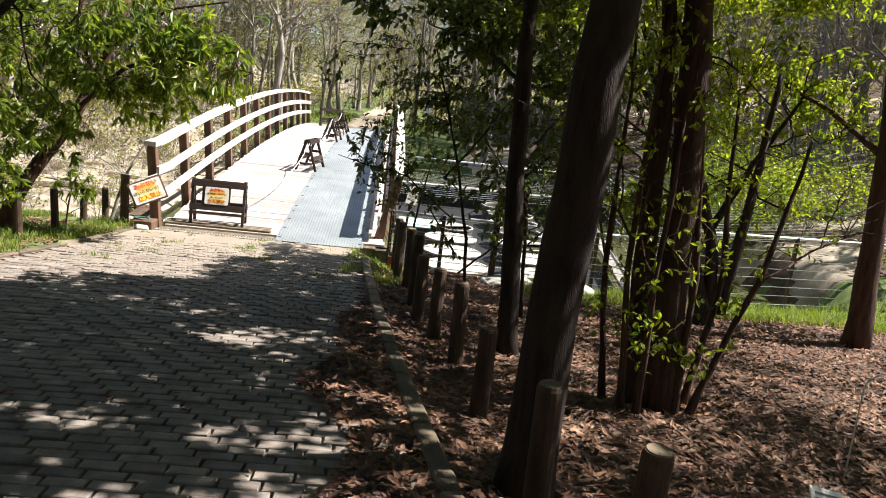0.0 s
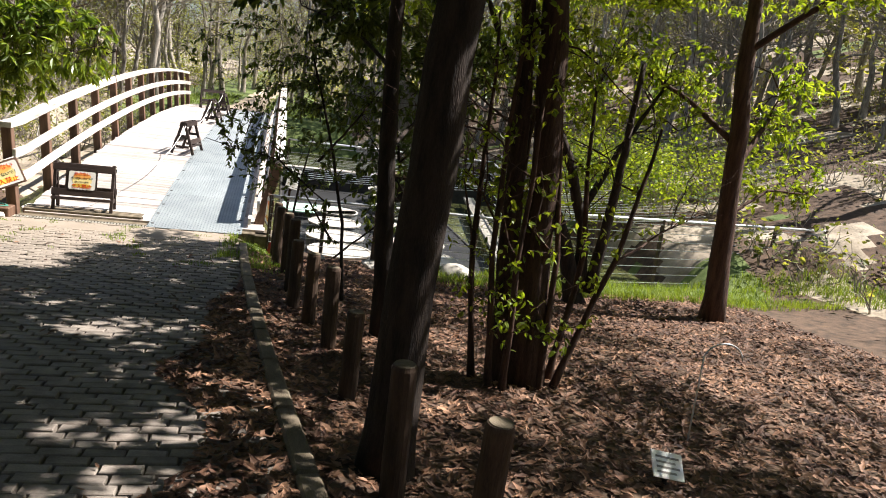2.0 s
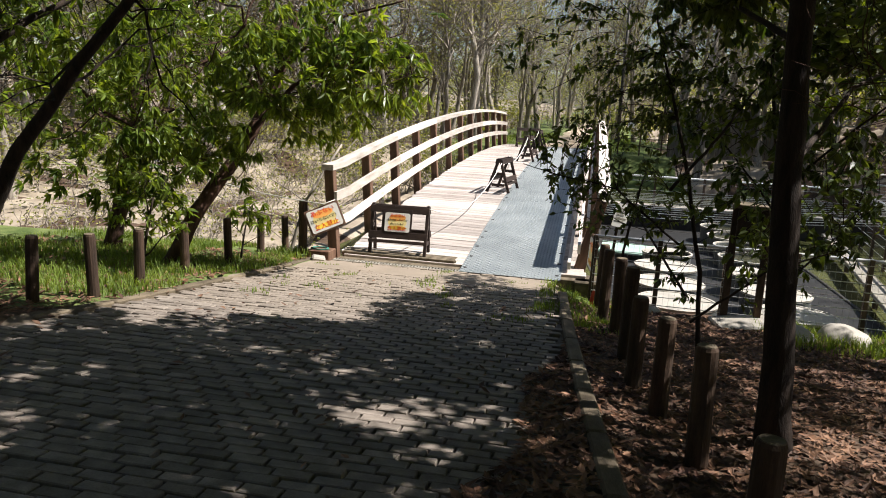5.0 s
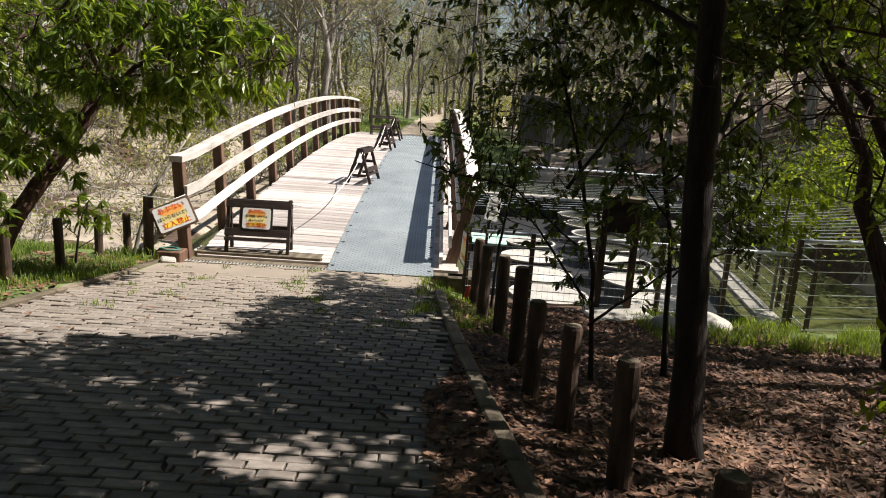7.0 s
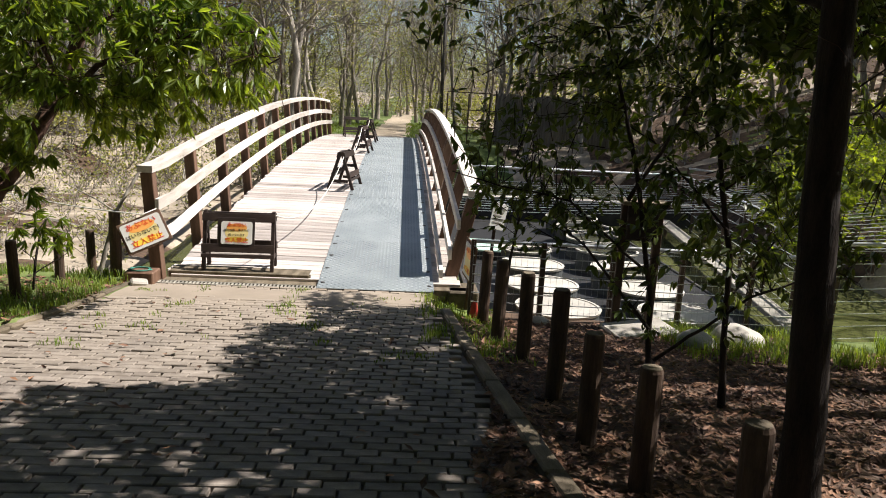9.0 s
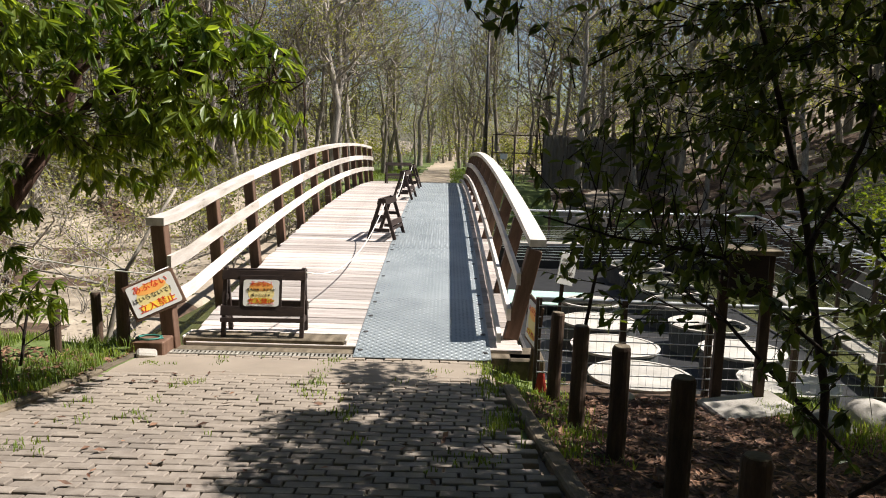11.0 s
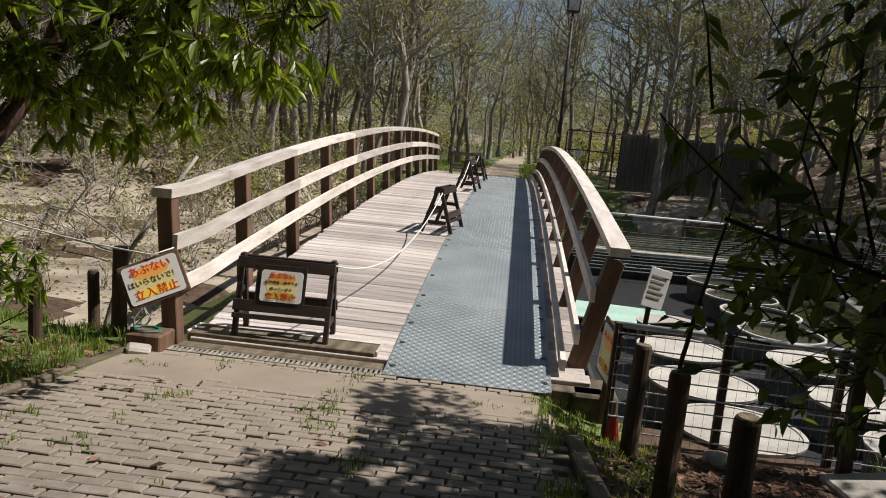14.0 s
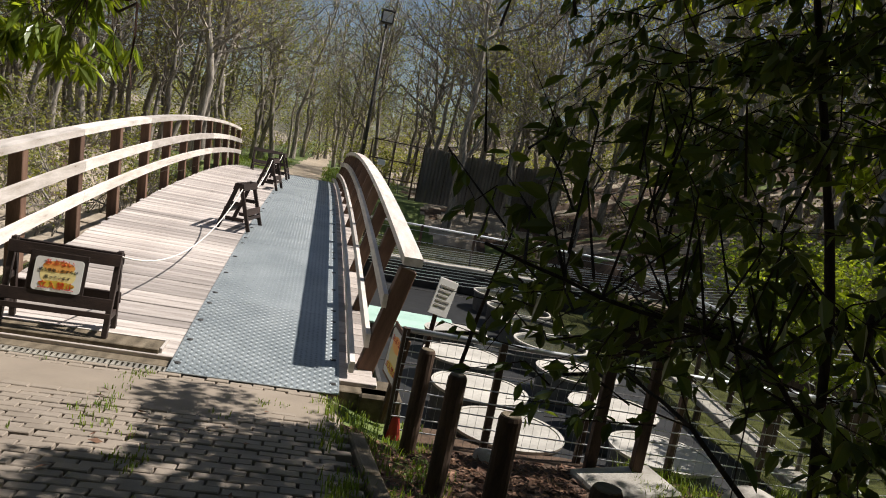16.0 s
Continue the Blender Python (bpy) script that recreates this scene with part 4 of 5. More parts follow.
# trees over the leaf-littered verge
# Crown masses above z 4 lie over the view, placed for the shade below.
tree("leaning_tree", [Z(2.69, -8.9, 0), (2.73, -8.9, 2.1), (2.79, -8.88, 3.2), (3.0, -8.6, 5.2)], [0.14, 0.13, 0.125, 0.09],
     [([(2.88, -8.7, 4.2), (2.0, -8.2, 5.0), (0.8, -7.8, 5.4)], 0.05), ([(2.92, -8.65, 4.6), (3.6, -9.3, 5.3), (4.0, -10.2, 5.6)], 0.05), ([(2.97, -8.6, 5.0), (2.8, -7.4, 5.5), (2.3, -6.0, 5.8)], 0.04)],
     "leaning dark trunk beside the path with a high leafy crown", M["bark"],
     [(1.6, -8.6, 5.0, 1.7, 2.0, 0.6, 760), (2.6, -10.6, 5.2, 2.0, 1.6, 0.7, 600), (2.2, -6.6, 5.4, 1.8, 1.6, 0.6, 560), (0.4, -10.2, 5.0, 1.4, 1.8, 0.5, 480), (0.9, -5.6, 4.9, 1.6, 1.4, 0.5, 460), (0.2, -8.0, 5.6, 1.6, 1.8, 0.5, 420), (-0.9, -9.6, 5.6, 1.4, 1.8, 0.5, 380), (0.6, -12.6, 5.5, 2.4, 1.8, 0.6, 460), (-2.6, -9.8, 5.4, 1.6, 2.0, 0.6, 330)], M["leaf_dark"], 11, 0.14, 0.24, 11)
tree("stout_tree", [Z(4.12, -7.1, 0), (4.04, -7.1, 2.16), (3.90, -7.1, 3.49), (3.75, -7.0, 6.0)], [0.15, 0.12, 0.105, 0.08],
     [([(3.85, -7.1, 3.8), (4.6, -6.6, 4.7), (5.3, -6.0, 5.2)], 0.06), ([(3.8, -7.1, 4.3), (2.9, -6.2, 5.0), (2.2, -5.4, 5.4)], 0.05), ([(3.78, -7.0, 4.9), (4.2, -8.2, 5.6), (4.8, -9.4, 5.9)], 0.05),
      ([Z(3.93, -7.05, -0.1), (3.80, -7.08, 2.13), (3.71, -7.05, 3.47), (3.4, -6.8, 5.2)], 0.10)],
     "stout red-brown double trunk with a high leafy crown", M["bark_red"],
     [(4.4, -6.6, 5.3, 2.0, 1.8, 0.7, 560), (5.0, -9.0, 5.6, 1.9, 2.0, 0.7, 470), (3.2, -5.0, 5.2, 1.8, 1.3, 0.6, 520), (3.4, -8.0, 5.9, 1.8, 1.8, 0.5, 480), (4.0, -7.3, 4.9, 1.0, 0.9, 0.4, 220)], M["leaf_dark"], 11, 0.14, 0.24, 12)
for i, (bx, by, mx, my, tx, ty) in enumerate(((3.78, -7.25, 3.66, -7.2, 3.7, -7.1), (3.72, -7.0, 3.58, -6.9, 3.62, -6.6), (4.2, -7.25, 4.2, -7.2, 4.0, -7.1), (3.9, -6.95, 3.95, -6.8, 4.05, -6.5), (4.35, -7.0, 4.55, -6.9, 4.5, -6.7), (3.86, -7.35, 3.8, -7.4, 3.85, -7.3), (4.3, -7.2, 4.75, -7.1, 5.05, -6.9))):
    tree("sapling", [Z(bx, by, 0), (mx, my, 1.6), (tx, ty, 3.6 - 0.15 * i)], [0.03, 0.024, 0.012],
         [(0.5, (tx - bx, ty - by, 0.6), 0.8, 0.012), (0.75, (-0.5, 0.6, 0.4), 0.8, 0.010)],
         "thin forked sapling stem beside the stout trunk", M["bark_red"], [(tx, ty, 3.2, 0.5, 0.5, 0.6, 22), (mx, my, 1.9, 0.45, 0.4, 0.7, 16), (bx, by, 1.1, 0.35, 0.3, 0.3, 10)], M["leaf_bright"], 7, 0.06, 0.24, 30 + i)
tree("thin_tree", [Z(3.10, -5.9, 0), (2.98, -5.9, 1.75), (2.93, -5.9, 2.55), (2.89, -5.9, 3.2), (2.85, -5.8, 5.2)], [0.095, 0.085, 0.078, 0.07, 0.045],
     [([(2.96, -5.9, 2.2), (3.5, -5.0, 2.7), (4.2, -4.0, 3.0)], 0.022), ([(2.91, -5.9, 2.9), (2.6, -4.9, 3.3), (2.1, -3.9, 3.5)], 0.022), ([(2.88, -5.9, 3.6), (3.7, -5.2, 4.4), (4.5, -4.7, 4.8)], 0.03)],
     "slim straight dark trunk with spreading leafy branches", M["bark"],
     [(4.2, -4.6, 4.6, 1.5, 1.3, 0.6, 320), (2.6, -3.6, 4.2, 1.3, 1.0, 0.5, 220), (3.9, -3.6, 3.2, 0.9, 0.8, 0.5, 120), (1.8, -4.4, 3.7, 0.8, 0.7, 0.35, 90), (2.6, -4.6, 3.4, 0.9, 0.7, 0.5, 130)], M["leaf_dark"], 10, 0.11, 0.22, 13)
tree("forked_tree", [Z(6.36, -3.00, 0), (5.98, -3.00, 1.0), (5.60, -3.00, 1.72), (5.56, -3.00, 2.2), (5.14, -3.00, 2.86), (4.67, -2.90, 3.6), (4.28, -2.80, 4.4)], [0.15, 0.10, 0.075, 0.06, 0.05, 0.04, 0.03],
     [([(4.48, -2.85, 4.0), (4.08, -2.00, 4.2), (3.48, -1.10, 4.3)], 0.035), ([Z(6.38, -2.98, 0.2), (6.23, -3.00, 1.2), (5.95, -3.00, 1.96), (5.50, -2.95, 2.74), (5.15, -2.90, 3.13), (4.88, -2.80, 3.9)], 0.10), ([(6.18, -3.00, 1.4), (6.68, -2.80, 2.3), (7.28, -2.60, 3.2)], 0.06), ([Z(6.48, -3.05, 0.2), (6.58, -3.10, 1.6), (6.68, -3.10, 3.5)], 0.10)],
     "crooked dark tree forking low beside the fence", M["bark"],
     [(5.0, -2.6, 3.7, 1.6, 1.2, 0.6, 170), (6.6, -2.4, 3.4, 1.2, 1.2, 0.8, 150), (4.4, -2.2, 2.9, 0.8, 0.7, 0.4, 50), (3.3, -1.1, 4.2, 1.3, 1.4, 0.5, 700), (3.0, -2.7, 4.3, 1.1, 1.1, 0.4, 520), (2.7, -4.2, 4.5, 1.0, 0.9, 0.4, 380), (6.2, -1.4, 5.0, 2.0, 1.8, 0.7, 520), (4.6, -3.0, 5.0, 1.6, 1.4, 0.6, 420), (5.4, -4.4, 5.1, 1.6, 1.7, 0.6, 560), (5.0, -1.6, 4.9, 1.2, 1.2, 0.5, 380), (7.2, -1.6, 5.0, 1.3, 1.2, 0.5, 380)], M["leaf_bright"], 9, 0.10, 0.22, 14)
tree("verge_tree", [Z(8.22, -3.50, 0), (8.08, -3.50, 2.0), (7.92, -3.50, 3.6), (7.80, -3.40, 6.0)], [0.15, 0.125, 0.11, 0.07],
     [([(8.05, -3.50, 2.2), (8.80, -3.00, 3.0), (9.60, -2.40, 3.6)], 0.05), ([(8.00, -3.50, 2.6), (7.40, -2.80, 3.2), (7.00, -2.00, 3.5)], 0.05), ([(7.90, -3.50, 3.8), (8.80, -4.30, 4.8), (9.40, -5.00, 5.2)], 0.05), ([(8.10, -3.50, 1.6), (8.90, -3.20, 2.0), (9.70, -3.00, 2.0)], 0.03)],
     "dark upright trunk by the grass bank with sunlit leaves", M["bark_red"],
     [(6.9, -1.9, 3.2, 1.2, 1.0, 0.8, 170), (9.0, -2.4, 3.2, 1.3, 1.1, 0.9, 180), (8.4, -4.6, 5.0, 1.8, 1.6, 0.8, 200), (9.2, -3.0, 2.1, 0.8, 0.7, 0.5, 70), (6.2, -4.6, 5.2, 1.9, 1.8, 0.8, 420), (8.6, -3.0, 5.8, 2.4, 2.2, 0.8, 480), (7.8, -7.4, 5.6, 2.0, 2.0, 0.7, 760), (9.6, -0.6, 5.4, 2.0, 1.8, 0.8, 200), (7.4, -9.6, 5.6, 2.2, 1.8, 0.7, 620), (9.6, -8.2, 5.6, 1.8, 2.0, 0.7, 420)], M["leaf_bright"], 9, 0.10, 0.22, 15)
# evergreen shrubs whose branches reach over the path's edge
tree("evergreen_shrub", [Z(2.85, -4.35, 0), (2.75, -4.4, 1.2), (2.5, -4.45, 2.2), (2.2, -4.4, 3.2)], [0.022, 0.019, 0.014, 0.008],
     [([(2.5, -4.85, 1.5), (2.0, -5.0, 1.9), (1.3, -5.1, 2.05)], 0.009), ([(2.4, -4.8, 1.9), (2.9, -4.3, 2.5), (3.2, -3.7, 2.8)], 0.014), ([(2.6, -4.85, 1.1), (2.3, -4.3, 1.5), (2.2, -3.6, 1.6)], 0.012), ([(2.65, -4.85, 0.9), (3.1, -5.1, 1.4), (3.5, -5.2, 1.6)], 0.012)],
     "dark evergreen shrub with broad pointed leaves over the path edge", M["bark"],
     [(1.62, -4.6, 2.1, 0.36, 0.4, 0.5, 44), (1.85, -4.5, 2.5, 0.5, 0.5, 0.45, 60), (1.75, -4.3, 1.75, 0.4, 0.4, 0.35, 22), (2.45, -4.5, 2.45, 0.75, 0.7, 0.6, 110), (1.9, -4.3, 3.0, 0.95, 0.9, 0.4, 110), (2.05, -5.0, 1.8, 0.4, 0.4, 0.4, 26), (2.75, -4.95, 1.55, 0.5, 0.45, 0.55, 36), (2.35, -3.7, 1.75, 0.5, 0.5, 0.45, 30), (3.2, -5.3, 1.9, 0.6, 0.5, 0.7, 46)], M["leaf_dark"], 8, 0.064, 0.22, 16, 0.75)
tree("evergreen_shrub", [Z(3.6, -3.9, 0), (3.5, -3.9, 1.4), (3.3, -3.8, 2.4), (3.2, -3.7, 3.4)], [0.026, 0.022, 0.016, 0.008],
     [([(3.45, -3.9, 1.6), (3.0, -3.4, 2.2), (2.7, -3.1, 2.4)], 0.011), ([(3.4, -3.9, 1.9), (4.0, -4.2, 2.6), (4.3, -4.4, 2.9)], 0.012), ([(3.55, -3.9, 1.1), (4.0, -3.6, 1.5), (4.3, -3.4, 1.7)], 0.010)],
     "tall evergreen shrub with dense dark pointed leaves", M["bark"],
     [(2.95, -3.6, 2.5, 0.8, 0.8, 0.7, 110), (3.7, -4.3, 2.5, 0.8, 0.7, 0.8, 90), (4.2, -3.7, 2.2, 0.6, 0.6, 0.6, 36), (4.3, -4.7, 3.0, 0.9, 0.8, 0.6, 70), (3.4, -3.9, 1.6, 0.8, 0.6, 0.5, 50)], M["leaf_dark"], 8, 0.095, 0.23, 17, 0.7)
tree("slender_stem", [Z(2.25, -1.0, 0), (2.3, -1.0, 0.71), (2.39, -1.0, 1.27), (2.5, -1.0, 1.9)], [0.02, 0.018, 0.014, 0.008],
     [], "slender dark leaning stem among the bollards", M["bark"], [(2.5, -1.1, 1.8, 0.35, 0.3, 0.3, 9)], M["leaf_dark"], 6, 0.09, 0.2, 23, seg=7, depth=1, category="sapling")
tree("yellow_shrub", [Z(6.5, 0.4, 0), (6.5, 0.35, 0.5), (6.5, 0.3, 1.5)], [0.03, 0.025, 0.012], [(0.5, (0.7, 0.2, 0.8), 0.5, 0.012), (0.6, (-0.7, -0.2, 0.8), 0.5, 0.012)],
     "sunlit yellow-green shrub behind the wire fence", M["bark_grey"], [(6.35, 0.3, 1.3, 0.75, 0.6, 0.5, 130), (7.3, 0.1, 2.0, 0.9, 0.8, 0.8, 120), (6.5, 0.3, 0.8, 0.5, 0.45, 0.35, 30)], M["leaf_bright"], 9, 0.085, 0.24, 24, seg=6, category="shrub")

# trees over the grass verge
# The two masses above z 4.5 are out of view, added for shade.
tree("limb_tree", [Z(-3.22, -5.58, 0), (-3.12, -5.58, 1.1), (-3.0, -5.58, 1.85), (-2.86, -5.58, 2.63), (-2.7, -5.5, 4.6)], [0.15, 0.12, 0.085, 0.075, 0.05],
     [([(-3.13, -5.58, 1.0), (-2.85, -5.58, 1.5), (-2.51, -5.58, 2.04), (-2.05, -5.58, 2.6), (-1.53, -5.55, 3.18), (-1.0, -5.5, 3.9)], 0.075), ([(-3.1, -5.58, 1.3), (-3.6, -5.2, 2.0), (-4.1, -4.9, 2.5)], 0.05), ([(-2.86, -5.58, 2.7), (-2.5, -4.9, 3.2), (-2.2, -4.2, 3.5)], 0.035)],
     "dark low-forking tree with a long slanting limb", M["bark"],
     [(-2.8, -4.7, 3.1, 1.0, 1.0, 0.6, 190), (-4.0, -4.6, 2.6, 1.0, 1.2, 0.9, 210), (-1.0, -5.5, 4.0, 1.3, 1.2, 0.5, 160), (-2.4, -6.2, 4.3, 1.5, 1.5, 0.6, 200), (-4.8, -6.0, 3.2, 1.3, 1.4, 1.0, 200), (-1.5, -4.7, 4.6, 1.6, 1.2, 0.5, 340), (-2.6, -7.6, 4.7, 1.9, 1.6, 0.5, 380)], M["leaf_lance"], 9, 0.12, 0.13, 18, 0.6, True)
tree("willow_leaved_tree", [Z(-3.62, -1.9, 0), (-3.28, -1.8, 0.84), (-3.0, -1.3, 1.5), (-2.73, -0.7, 2.34), (-2.3, -0.7, 3.6)], [0.12, 0.105, 0.095, 0.085, 0.05],
     [([(-2.85, -1.0, 1.95), (-2.1, -1.3, 2.6), (-1.3, -1.5, 2.9), (-0.4, -1.5, 3.0)], 0.04), ([(-2.73, -0.7, 2.4), (-2.6, -1.6, 3.0), (-2.2, -2.6, 3.4)], 0.035), ([(-3.1, -1.5, 1.3), (-3.7, -2.2, 1.9), (-4.2, -2.5, 2.2)], 0.04), ([(-2.6, -0.7, 2.8), (-1.6, -1.0, 3.5), (-0.7, -1.2, 3.7)], 0.03)],
     "leaning tree with clusters of long narrow yellow-green leaves", M["bark_red"],
     [(-1.1, -1.5, 2.75, 1.0, 0.75, 0.55, 270), (-2.2, -1.5, 2.75, 0.95, 0.9, 0.6, 340), (-1.6, -1.55, 2.15, 0.6, 0.5, 0.3, 50), (-2.0, -2.5, 3.5, 1.5, 1.2, 0.5, 90), (-3.5, -2.3, 2.2, 0.9, 0.8, 0.7, 150), (-1.0, -1.2, 3.6, 1.1, 0.8, 0.4, 55), (-3.2, -0.7, 2.9, 0.8, 0.8, 0.7, 150), (-2.85, -1.9, 1.5, 0.45, 0.5, 0.45, 60), (-3.3, -2.6, 1.6, 0.6, 0.5, 0.6, 90), (-2.5, -1.7, 2.05, 0.6, 0.5, 0.4, 90), (-1.7, -1.7, 3.2, 1.1, 0.8, 0.4, 120)], M["leaf_lance"], 10, 0.145, 0.12, 19, 0.75, True)
tree("willow_leaved_tree", [Z(-5.2, -0.9, 0), (-4.9, -0.9, 1.3), (-4.6, -1.0, 2.6), (-4.4, -1.0, 4.4)], [0.12, 0.10, 0.08, 0.05],
     [([(-4.9, -0.9, 1.4), (-4.2, -1.4, 2.0), (-3.6, -1.7, 2.2)], 0.04), ([(-4.7, -1.0, 2.2), (-4.2, -0.2, 2.8), (-3.8, 0.3, 3.1)], 0.035), ([(-4.8, -0.9, 1.8), (-5.6, -1.2, 2.6), (-6.2, -1.4, 3.0)], 0.035)],
     "bushy tree with hanging narrow leaves beside the water", M["bark_red"],
     [(-4.1, -1.2, 2.3, 1.0, 0.9, 0.8, 190), (-4.6, -0.3, 3.0, 1.1, 0.9, 0.8, 170), (-5.6, -1.6, 2.6, 1.2, 1.1, 1.0, 170), (-4.2, -2.2, 3.6, 1.3, 1.2, 0.7, 150), (-4.4, -2.6, 1.5, 0.8, 0.7, 0.6, 100), (-5.4, -3.4, 2.4, 1.1, 1.1, 1.1, 130)], M["leaf_lance"], 10, 0.14, 0.12, 20, 0.7, True)
# Added beyond the view: these crowns only cut the sky light on the path.
for i, (x, y, c) in enumerate(((-5.6, -9.2, 0), (-7.5, -12.5, 1), (-1.2, -16.5, 2), (5.2, -14.5, 3), (8.8, -11.8, 4), (-8.4, -5.6, 5), (2.9, -15.6, 6), (-4.2, -15.2, 7))):
    tree("verge_tree", [Z(x, y, 0), (x + 0.1, y, 2.2), (x + 0.1, y + 0.1, 4.2), (x, y, 6.5)], [0.16, 0.13, 0.11, 0.07],
         [([(x, y, 3.0), (x + 1.0, y + 0.6, 4.0), (x + 1.9, y + 1.0, 4.6)], 0.05), ([(x, y, 3.4), (x - 1.0, y - 0.5, 4.4), (x - 1.8, y - 0.8, 5.0)], 0.05), ([(x, y, 2.6), (x + 0.3, y + 1.0, 3.4), (x + 0.4, y + 1.9, 3.9)], 0.04)],
         "dark evergreen tree added out of view to block sky light", M["bark"],
         [(x, y, 5.4, 2.8, 2.7, 1.5, 720), (x, y, 3.3, 1.9, 1.8, 1.2, 260)], M["leaf_dark"], 10, 0.17, 0.26, 60 + i)
tree("glossy_shrub", [Z(-3.35, -2.9, 0), (-3.3, -2.9, 0.6), (-3.2, -2.85, 1.2)], [0.025, 0.02, 0.012], [(0.4, (0.6, 0.3, 0.6), 0.5, 0.012), (0.6, (-0.6, 0.4, 0.6), 0.5, 0.012), (0.8, (0.2, -0.6, 0.6), 0.5, 0.01)],
     "glossy dark green shrub behind the verge bollards", M["bark"], [(-3.25, -2.85, 1.15, 0.55, 0.55, 0.5, 90)], M["leaf_lance"], 9, 0.11, 0.16, 25, 0.4, seg=6, category="shrub")
tree("slanting_stem", [Z(-2.95, 0.55, 0), (-2.75, 0.75, 0.75), (-2.3, 1.2, 1.7)], [0.032, 0.026, 0.016], [(0.6, (-0.9, 0.3, 0.4), 0.9, 0.012), (0.9, (0.5, 0.6, 0.5), 0.8, 0.01)],
     "pale leafless slanting stem by the rail", M["bark_grey"], seed=21, seg=7, category="sapling")
tree("low_shrub", [Z(-3.1, -0.9, 0), (-3.05, -0.85, 0.4), (-3.0, -0.8, 0.8)], [0.018, 0.015, 0.008],
     [(0.4, (0.7, 0.3, 0.5), 0.4, 0.008), (0.6, (-0.6, 0.4, 0.5), 0.4, 0.008)],
     "low shrub with long narrow leaves behind the bollards", M["bark"], [(-2.95, -0.8, 0.75, 0.4, 0.35, 0.25, 26)], M["leaf_lance"], 9, 0.17, 0.1, 22, 0.6, True, 6, "shrub", 1)

# ---- woods beyond the stream ----


def bare_tree(seed, h, r, leafy):
    rng = random.Random(seed)
    t = thing("bare_tree", pose(0, 0, -50), "leafless grey-brown woodland tree with fine twigs", "tree", "bare woodland trees")
    a = Vector((rng.uniform(-0.4, 0.4), rng.uniform(-0.4, 0.4), h * 0.55))
    pts = bend((0, 0, -0.2), a, rng, 6, 0.12) + bend(a, a + Vector((rng.uniform(-1, 1), rng.uniform(-1, 1), h * 0.45)), rng, 4, 0.12)[1:]
    v, f = tube_data(pts, [r * (1.25 if i == 0 else 1) * (1 - 0.085 * i) for i in range(len(pts))], 7, False)
    part("trunk", raw("trunk", v, f, M["bark_grey"], True), None, t)
    parts, tips = [], []
    for k in range(13):
        i = rng.randint(3, len(pts) - 1)
        d = Vector((rng.uniform(-1, 1), rng.uniform(-1, 1), rng.uniform(0.3, 1.1)))
        grow(parts, pts[i], d, h * rng.uniform(0.14, 0.24), r * 0.34, 3, rng, tips, 4, 0.2, 3, 0.66)
    v, f = merge(parts)
    tagged(part("twigwork", raw("twigwork", v, f, M["bark_grey"], False), None, t), kind="stuff")
    if leafy:
        part("crown", leaf_cloud("crown", tips, leafy, 0.10, 0.3, M["leaf_far"], seed, 0.3), None, t, "sparse opening leaves")
    return t


MASTERS = [bare_tree(100 + i, (9, 11, 8, 12, 10, 9)[i], (0.13, 0.17, 0.11, 0.19, 0.14, 0.12)[i], (250, 700, 1300, 0, 900, 1900)[i]) for i in range(6)]
wr = random.Random(77)
SPOTS = []
for k in range(4000):
    x, y = wr.uniform(-38, 42), wr.uniform(9, 80)
    if abs(x - 0.3 - 0.02 * (y - 24)) < (0 if y > 54 else 1.5 if y > 40 else 2.4 if y > 20 else 99 if -3 < x < 10 else 0):
        continue
    if 1.2 < x < 5.6 and 20 < y < 34.5:
        continue
    if ground_z(x, y) < -0.35 or (1.5 < x < 14.5 and y < 18.5):
        continue
    if any((x - a) ** 2 + (y - b) ** 2 < 1.5 ** 2 for a, b in SPOTS):
        continue
    SPOTS.append((x, y))
SPOTS = [(2.4, 44.5), (-0.9, 46), (2.1, 52), (-0.5, 55), (1.4, 64), (0.2, 66), (2.6, 37), (4.4, 38), (5.2, 41), (1.9, 43), (-1.7, 36), (-2.0, 41), (3.4, 46), (0.8, 57), (-0.6, 60), (2.2, 56), (-1.3, 48), (5.9, 35.5), (-2.3, 31)] + sorted(SPOTS, key=lambda p: p[0] ** 2 * 1.6 + (p[1] + 6) ** 2)[:185] + [(17, 2), (19, 6), (16.5, 9), (22, 3), (25, 8), (20, -3), (24, -8), (15, -6), (18, -12), (-13, 6), (-16, 2), (-12, 10.5), (-18, 8), (-14, -3), (-11, -7), (-17, -9)]
for i, (x, y) in enumerate(SPOTS):
    src = MASTERS[wr.randrange(6)]
    c = copy_thing(src, pose(x, y, ground_z(x, y), wr.uniform(-5, 5), wr.uniform(-5, 5), wr.uniform(0, 360)))
    c.scale = (1, 1, 1)
for src in MASTERS:
    x, y = wr.uniform(-20, 30), wr.uniform(60, 75)
    src.matrix_basis = pose(x, y, ground_z(x, y))


